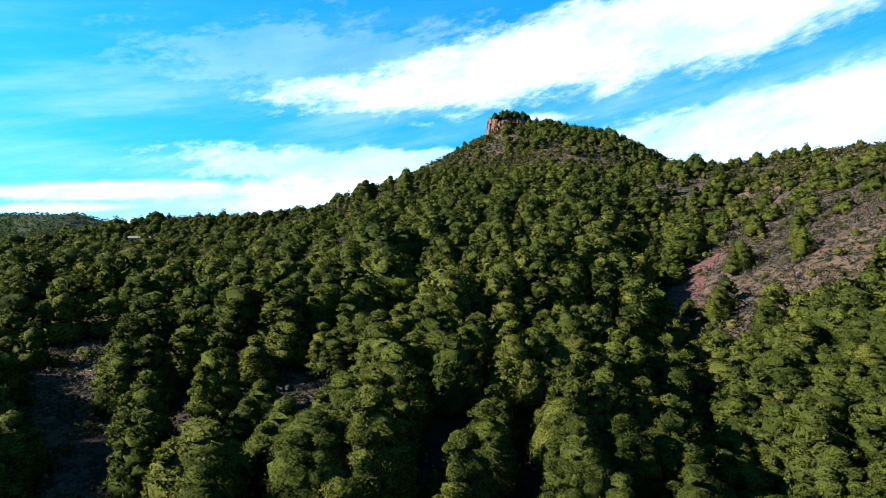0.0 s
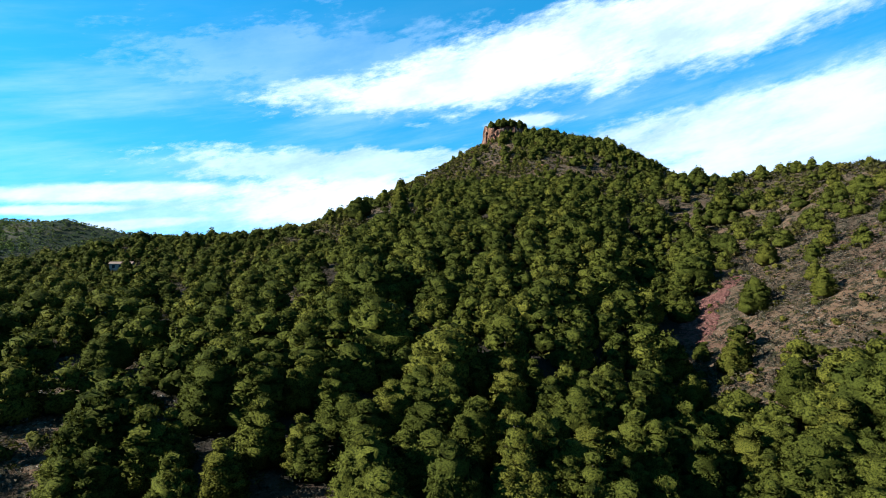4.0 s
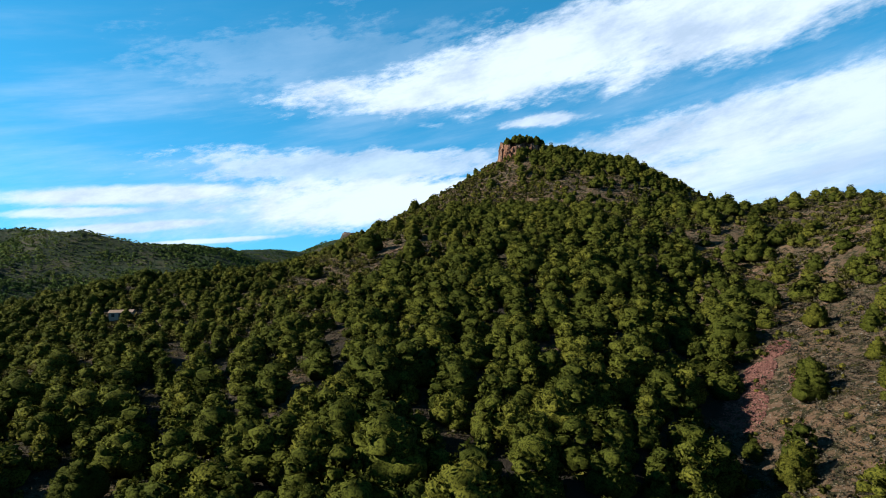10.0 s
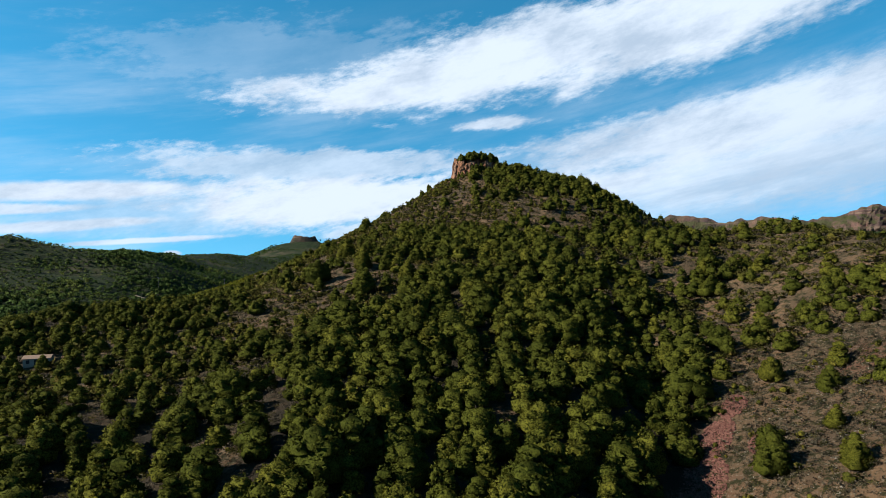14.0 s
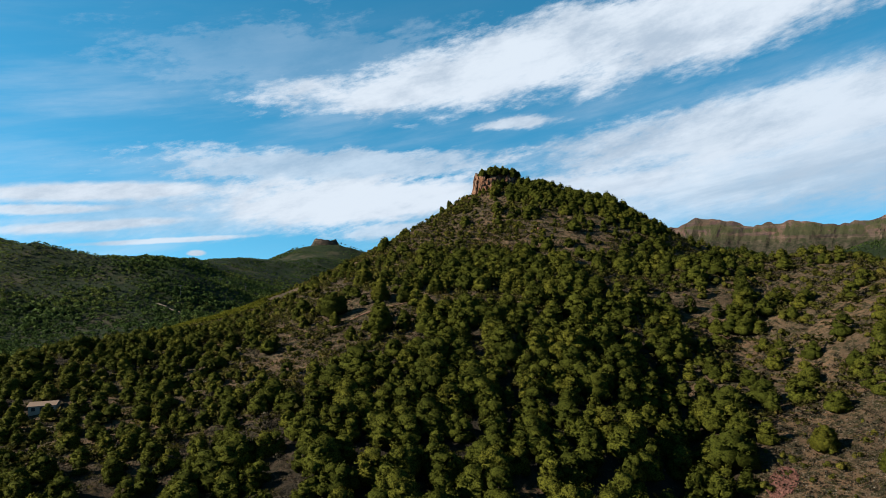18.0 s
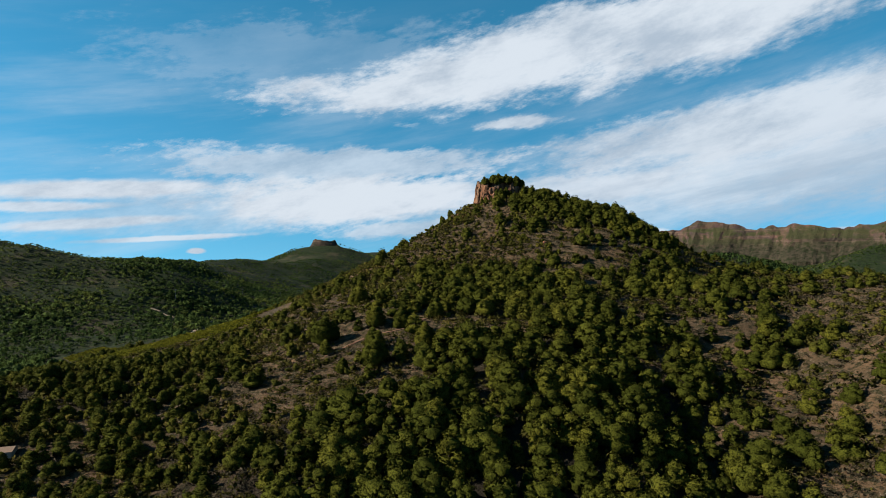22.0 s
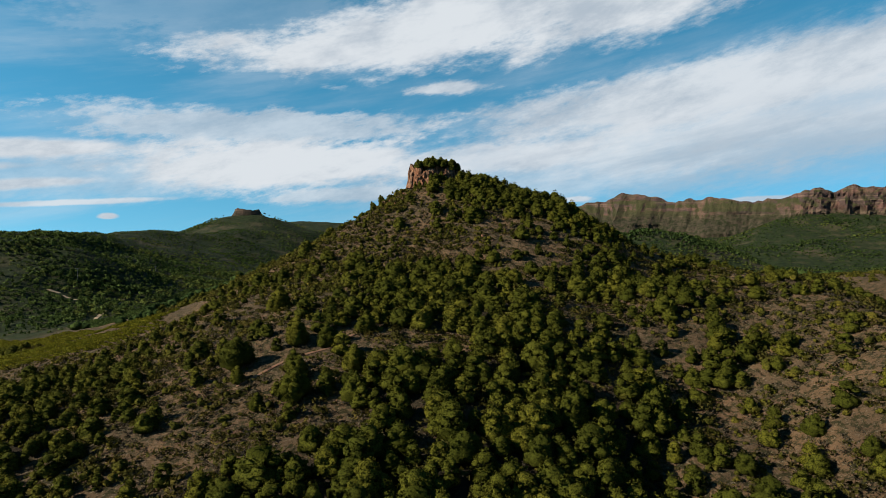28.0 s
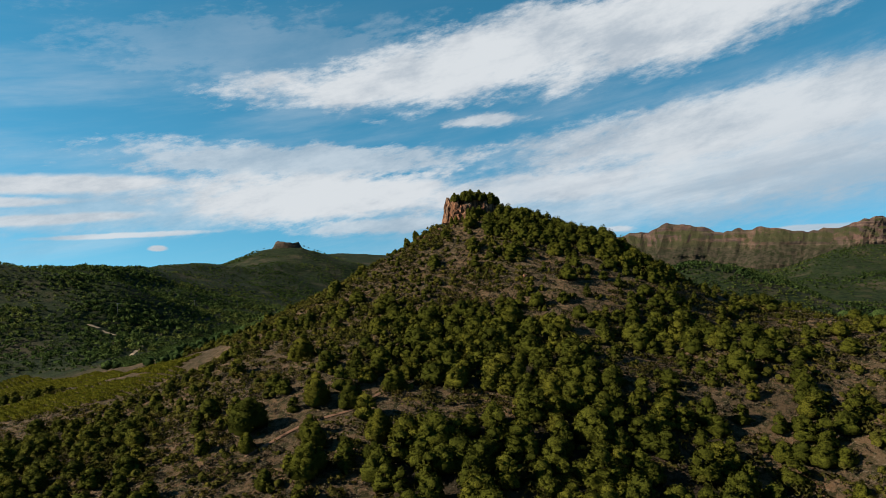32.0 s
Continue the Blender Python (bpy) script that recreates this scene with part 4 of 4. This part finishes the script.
for i in range(14):
    a = radians(200 + 140 * (i + rc.uniform(-0.3, 0.3)) / 13)
    x, y, sc = 45 + 19.5 * math.cos(a), 407 + 14.5 * math.sin(a), rc.uniform(0.38, 0.72)
    if i in (0, 1, 2) or i > 8:
        continue
    m = Matrix.Translation((x, y, float(height(x, y)) + 0.3)) @ Matrix.Rotation(rc.uniform(0, 6.28), 4, "Z")
    ob = copy_thing(proto[6 + i % 2], m)
    ob.matrix_basis = m @ Matrix.Diagonal((sc, sc, sc, 1))
    tagged(ob, "dark pine at the foot of the crag", "tree", "pines below the crag")

# pines on the crag and the pair that lean out from the shoulder
for i in range(34):
    a, k = 2.399 * i, math.sqrt((i + 0.5) / 34)
    x, y = 48 + 14 * k * math.cos(a), 405 + 8 * k * math.sin(a)
    sc = rc.uniform(0.5, 0.85)
    m = Matrix.Translation((x, y, 98.6 - 2.6 * k * k - 0.12 * max(0.0, x - 50) + rc.uniform(-0.5, 0.5))) @ Matrix.Rotation(rc.uniform(0, 6.28), 4, "Z")
    ob = copy_thing(proto[6 if i % 3 else 10], m)
    ob.matrix_basis = m @ Matrix.Diagonal((sc * 1.15, sc * 1.15, sc, 1))
    tagged(ob, "small dark wind-clipped pine on top of the crag", "tree", "pines on the crag")
for x, y, sc, lean in ((16, 399, 1.05, -16), (11.5, 397, 0.95, -22), (20, 401, 0.6, -8), (63, 393, 0.75, 6), (67, 391, 0.7, 4)):
    m = Matrix.Translation((x, y, float(height(x, y)) - 0.2)) @ Matrix.Rotation(radians(lean), 4, "Y")
    ob = copy_thing(proto[9], m)
    ob.matrix_basis = m @ Matrix.Diagonal((sc * 0.7, sc * 0.7, sc, 1))
    tagged(ob, "bare-trunked pine leaning out from the summit shoulder", "tree", "pines on the shoulder")

for i in range(10):
    x, y, sc = 45.5 + rc.uniform(-5, 4.5), 393.8 + rc.uniform(-2, 2), rc.uniform(0.65, 1.1)
    m = Matrix.Translation((x, y, float(height(x, y)) - 0.2)) @ Matrix.Rotation(rc.uniform(0, 6.28), 4, "Z")
    ob = copy_thing(proto[(6, 10, 9)[i % 3]], m)
    ob.matrix_basis = m @ Matrix.Diagonal((sc * 0.9, sc * 0.9, sc, 1))
    tagged(ob, "dark pine in the recess of the crag", "tree", "pines below the crag")

# ---- red scree in the ravine ----
def loose_stones(name, spots, count, lo, hi, mat, label, seed):
    """Small angular stones, joined."""
    rg = np.random.RandomState(seed)
    which = rg.randint(0, len(spots), count)
    px, py = np.zeros(count), np.zeros(count)
    for i, (cx, cy, rx, ry, turn) in enumerate(spots):
        sel = which == i
        n = int(sel.sum())
        a, r = rg.uniform(0, 6.283, n), np.sqrt(rg.uniform(0, 1, n))
        u, v = rx * r * np.cos(a), ry * r * np.sin(a)
        c, t = math.cos(radians(turn)), math.sin(radians(turn))
        px[sel], py[sel] = cx + u * c - v * t, cy + u * t + v * c
    base = np.array([(1, 0, 0), (-0.5, 0.87, 0), (-0.5, -0.87, 0), (0.1, 0.1, 0.9)], float)
    tpl = []
    for i in range(4):
        b = base + rg.normal(size=(4, 3)) * 0.2
        tpl.append(np.concatenate([b[[0, 1, 3]], b[[1, 2, 3]], b[[2, 0, 3]]]))
    v, nn, who = bake(tpl, rg.randint(0, 4, count), px, py, height(px, py) - 0.02, rg.uniform(lo, hi, count), rg.uniform(0.8, 1.5, count), rg.uniform(0, 6.28, count))
    return tagged(link_mesh(name, v, tri_faces(len(v)), mat), label, "stones", kind="stuff")


loose_stones("scree", [(52, 124, 7, 4, 55), (60, 134, 7, 3, 50), (68, 142, 5, 2.5, 50), (64, 126, 4, 2, 50)], 5200, 0.14, 0.42, scree_mat, "loose red sandstone scree in the ravine", 7)
loose_stones("pale_stones", [(78, 128, 40, 18, 55), (70, 335, 40, 15, -8), (115, 280, 25, 30, 0), (-45, 280, 25, 70, -20), (-40, 75, 18, 16, 0), (170, 300, 40, 35, 0)], 7000, 0.08, 0.22, stone_mat, "pale stones and dry cactus pads on the open slope", 8)

# ---- fields, tracks and buildings in the valley ----
def plot_rows(plot, step, gap, turn, seed):
    rg = np.random.RandomState(seed)
    a = radians(turn)
    u, v = np.meshgrid(np.arange(-250, 250, gap), np.arange(-250, 250, step))
    u, v = u.ravel() + rg.uniform(-0.2, 0.2, u.size), v.ravel() + rg.uniform(-0.15, 0.15, u.size)
    cx, cy = np.mean([p[0] for p in plot]), np.mean([p[1] for p in plot])
    x, y = cx + u * math.cos(a) - v * math.sin(a), cy + u * math.sin(a) + v * math.cos(a)
    keep = in_plot(x, y, plot) & (rg.uniform(0, 1, x.size) < 0.94)
    return x[keep], y[keep]


for plot, seed in ((FIELD_A, 3), (FIELD_C, 5)):
    x, y = plot_rows(plot, 3.0, 1.0, 128, seed)
    v, nn, who = bake(bush_tpl, rng.randint(0, 5, len(x)), x, y, height(x, y), rng.uniform(1.4, 1.9, len(x)), rng.uniform(0.9, 1.2, len(x)), rng.uniform(0, 6.28, len(x)))
    tagged(link_mesh("vine_rows", v, tri_faces(len(v)), vine_leaf, normals=nn, attrs={"tint": rng.uniform(0, 1, len(x))[who]}), "yellow-green vine rows on a terrace", "vines", kind="stuff")
x, y = plot_rows(FIELD_B, 3.4, 2.2, 118, 4)
v, nn, who = bake(dot_tpl, rng.randint(0, 4, len(x)), x, y, height(x, y) - 0.3, rng.uniform(0.6, 0.8, len(x)), rng.uniform(1.1, 1.5, len(x)), rng.uniform(0, 6.28, len(x)))
tagged(link_mesh("orchard_rows", v, tri_faces(len(v)), needles_far, normals=nn, attrs={"tint": rng.uniform(0, 0.5, len(x))[who]}), "dark green orchard trees in rows", "orchard", kind="stuff")


def draped(name, line, width, mat, label):
    """A track laid on the ground along a plan line."""
    pts = []
    for (x0, y0), (x1, y1) in zip(line[:-1], line[1:]):
        n = max(2, int(math.hypot(x1 - x0, y1 - y0) / 3))
        pts += [(x0 + (x1 - x0) * i / n, y0 + (y1 - y0) * i / n) for i in range(n)]
    pts = np.array(pts + [line[-1]])
    d = np.gradient(pts, axis=0)
    d /= np.linalg.norm(d, axis=1)[:, None]
    side = np.stack([-d[:, 1], d[:, 0]], 1)
    wob = 1 + 0.25 * lattice_noise(pts[:, 0], pts[:, 1], 12, 3)
    rows = [pts + side * (o * width * wob)[:, None] for o in (-0.5, 0.0, 0.5)]
    v = np.concatenate([np.column_stack([r, height(r[:, 0], r[:, 1]) + lift]) for r, lift in zip(rows, (0.15, 0.25, 0.15))])
    n = len(pts)
    f = [(r * n + i, r * n + i + 1, (r + 1) * n + i + 1, (r + 1) * n + i) for r in (0, 1) for i in range(n - 1)]
    return tagged(link_mesh(name, v, f, mat, smooth=True), label, "road", kind="structure")


draped("track", TRACK_A, 6.0, dust_mat, "pale dirt track winding through the valley woods")
draped("track", TRACK_B, 3.4, dust_mat, "pale dirt track beside the orchard")
draped("foot_path", [(-30, 228), (-18, 236), (-6, 240), (6, 252), (14, 268)], 0.9, path_mat, "narrow worn footpath across the scrub slope")


def box(x0, y0, z0, x1, y1, z1):
    bm = bmesh.new()
    bmesh.ops.create_cube(bm, size=1)
    for v in bm.verts:
        v.co = ((x0 + x1) / 2 + v.co.x * (x1 - x0), (y0 + y1) / 2 + v.co.y * (y1 - y0), (z0 + z1) / 2 + v.co.z * (z1 - z0))
    return bm


house = new("house", None)
house.location, house.rotation_euler = (-98, 187, float(height(-98, 187)) - 0.7), (0, 0, radians(18))
tagged(house, "small white-walled country house with a low clay-tiled roof", "house")
part("wall", box(-3.0, -2.2, -0.8, 3.0, 2.2, 2.3), render_mat, house)
bm = bmesh.new()
vs = [bm.verts.new(p) for p in ((-3.3, -2.5, 2.28), (3.3, -2.5, 2.28), (3.3, 2.5, 2.28), (-3.3, 2.5, 2.28), (-3.3, 0, 2.95), (3.3, 0, 2.95))]
for f in ((0, 1, 5, 4), (2, 3, 4, 5), (1, 2, 5), (3, 0, 4), (3, 2, 1, 0)):
    bm.faces.new([vs[i] for i in f])
part("roof", bm, tile_mat, house)
part("door", box(-0.45, -2.26, 0, 0.45, -2.18, 2.0), dark_mat, house)
for wx in (-1.9, 1.8):
    w = part("window", box(wx - 0.4, -2.25, 1.0, wx + 0.4, -2.18, 1.9), dark_mat, house)
    part("sill", box(wx - 0.5, -2.33, 0.92, wx + 0.5, -2.18, 1.0), render_mat, w)

# ---- far cliffs and caps ----
def cliff_band(name, line, foot, label, seed, bulge, step=5.0, rows=26, lean=1.15, sheer_from=1e6):
    """A rock face along a plan line of (x, y, top height) down to foot heights, with buttresses and clefts."""
    pts = []
    for (p, f0), (q, f1) in zip(zip(line[:-1], foot[:-1]), zip(line[1:], foot[1:])):
        n = max(1, int(math.hypot(q[0] - p[0], q[1] - p[1]) / step))
        pts += [[p[k] + (q[k] - p[k]) * i / n for k in range(3)] + [f0 + (f1 - f0) * i / n] for i in range(n)]
    pts = np.array(pts)
    d = np.gradient(pts[:, :2], axis=0)
    d /= np.linalg.norm(d, axis=1)[:, None]
    out = np.stack([d[:, 1], -d[:, 0]], 1)
    s = np.cumsum(np.r_[0, np.hypot(*np.diff(pts[:, :2], axis=0).T)])
    v = []
    sheer = np.clip((pts[:, 0] - sheer_from) / 50, 0, 1)
    lean = lean * (1 - 0.72 * sheer)
    back = rows + 3
    for j in range(back + 1):
        t = min(1.0, j / rows)
        top, low = pts[:, 2] + 5 * lattice_noise(s, 0 * s, 30, seed) + 3 * lattice_noise(s, 0 * s, 11, seed + 1), pts[:, 3]
        z = low + (top - low) * t
        butt = lattice_noise(s, z * 0.15, 55, seed + 2) * bulge + lattice_noise(s, z * 0.3, 20, seed + 3) * bulge * 0.5 + lattice_noise(s, z, 12, seed + 4) * bulge * 0.2
        ledge = bulge * 0.5 * lattice_noise(0 * s + z / 3, s / 10, 6, seed + 5)
        ribs = 0
        for cell, amp, skew in ((90, 1.0, 0.5), (38, 0.8, 0.3), (16, 0.6, 0.3), (8, 0.3, 0.5)):
            ribs = ribs + bulge * (0.5 + 1.0 * sheer) * amp * (0.5 - 1.6 * np.abs(lattice_noise(s + 0.3 * z, z * skew, cell, seed + 6 + cell)))
        stair = 0.5 * bulge * lattice_noise(0 * s + z * 0.5, s / 14, 6, seed + 5)
        off = lean * (1 - t) ** 1.25 * (top - low) - t * 4 + (butt * 0.5 + ribs + stair) * np.minimum(1, 0.4 + 1.4 * (1 - t))
        if j > rows:
            off, z = off - (j - rows) * 22, z - (j - rows) ** 2 * 4
        if j == 0:
            z = z - 25
        v.append(np.column_stack([pts[:, 0] + out[:, 0] * off, pts[:, 1] + out[:, 1] * off, z]))
    n = len(pts)
    v = np.concatenate(v)
    root = tagged(new(name, None), label, "cliff")
    runs = max(1, int(n * step / 90))
    for k in range(runs):
        lo, hi = k * (n - 1) // runs, (k + 1) * (n - 1) // runs
        w = hi - lo + 1
        pick = np.concatenate([np.arange(r * n + lo, r * n + hi + 1) for r in range(back + 1)])
        fs = [(r * w + i, r * w + i + 1, (r + 1) * w + i + 1, (r + 1) * w + i) for r in range(back) for i in range(w - 1)]
        link_mesh("buttress", v[pick], fs, cliff_mat, root)
    return root


cliff_band("cliff_range", [(560, 1960, 118), (704, 1859, 127), (801, 1798, 148), (822, 1784, 164), (861, 1749, 160), (898, 1715, 150), (940, 1677, 136), (981, 1640, 145),
                           (1025, 1599, 148), (1089, 1540, 133), (1127, 1501, 143), (1174, 1455, 160), (1205, 1424, 170), (1222, 1407, 160), (1252, 1378, 172), (1299, 1331, 167), (1560, 1050, 165)],
           [60, 58, 56, 54, 46, 40, 36, 38, 40, 46, 56, 78, 88, 90, 90, 90, 88], "long red and grey sandstone cliffs above a wooded valley", 50, 15, sheer_from=1150)
ang = [radians(180 + 200 * i / 10) for i in range(11)]
cliff_band("mesa_cap", [(-342 + 42 * math.cos(a), 1990 + 26 * math.sin(a), 109) for a in ang], [84] * 11, "flat-topped rock cap on a distant hill", 70, 3, 3.0, 8, 0.3)
cliff_band("rock_outcrop", [(-640, 915, 50), (-615, 905, 60), (-590, 905, 68), (-575, 915, 66), (-560, 930, 56)], [36, 40, 48, 52, 44], "grey rock face under a distant hilltop", 80, 4, 3.0, 10, 0.8)


# ---- power poles ----
def power_pole(x, y, h):
    root = new("power_pole", None)
    root.location = (x, y, float(height(x, y)) - 0.3)
    tagged(root, "slim grey power pole with a cross arm in the valley", "pole", "power line poles")
    v, f = tube([(0, 0, 0), (0, 0, h)], [0.22, 0.14], 6)
    link_mesh("mast", np.array(v), np.array(f), steel_mat, root)
    part("cross_arm", box(-2.2, -0.12, h - 1.2, 2.2, 0.12, h - 0.9), steel_mat, root)
    for o in (-2.0, 0.0, 2.0):
        part("insulator", box(o - 0.1, -0.1, h - 0.9, o + 0.1, 0.1, h - 0.3), render_mat, root)


for x, y in ((-334, 830), (-293, 980), (-262, 1100)):
    power_pole(x, y, 15)
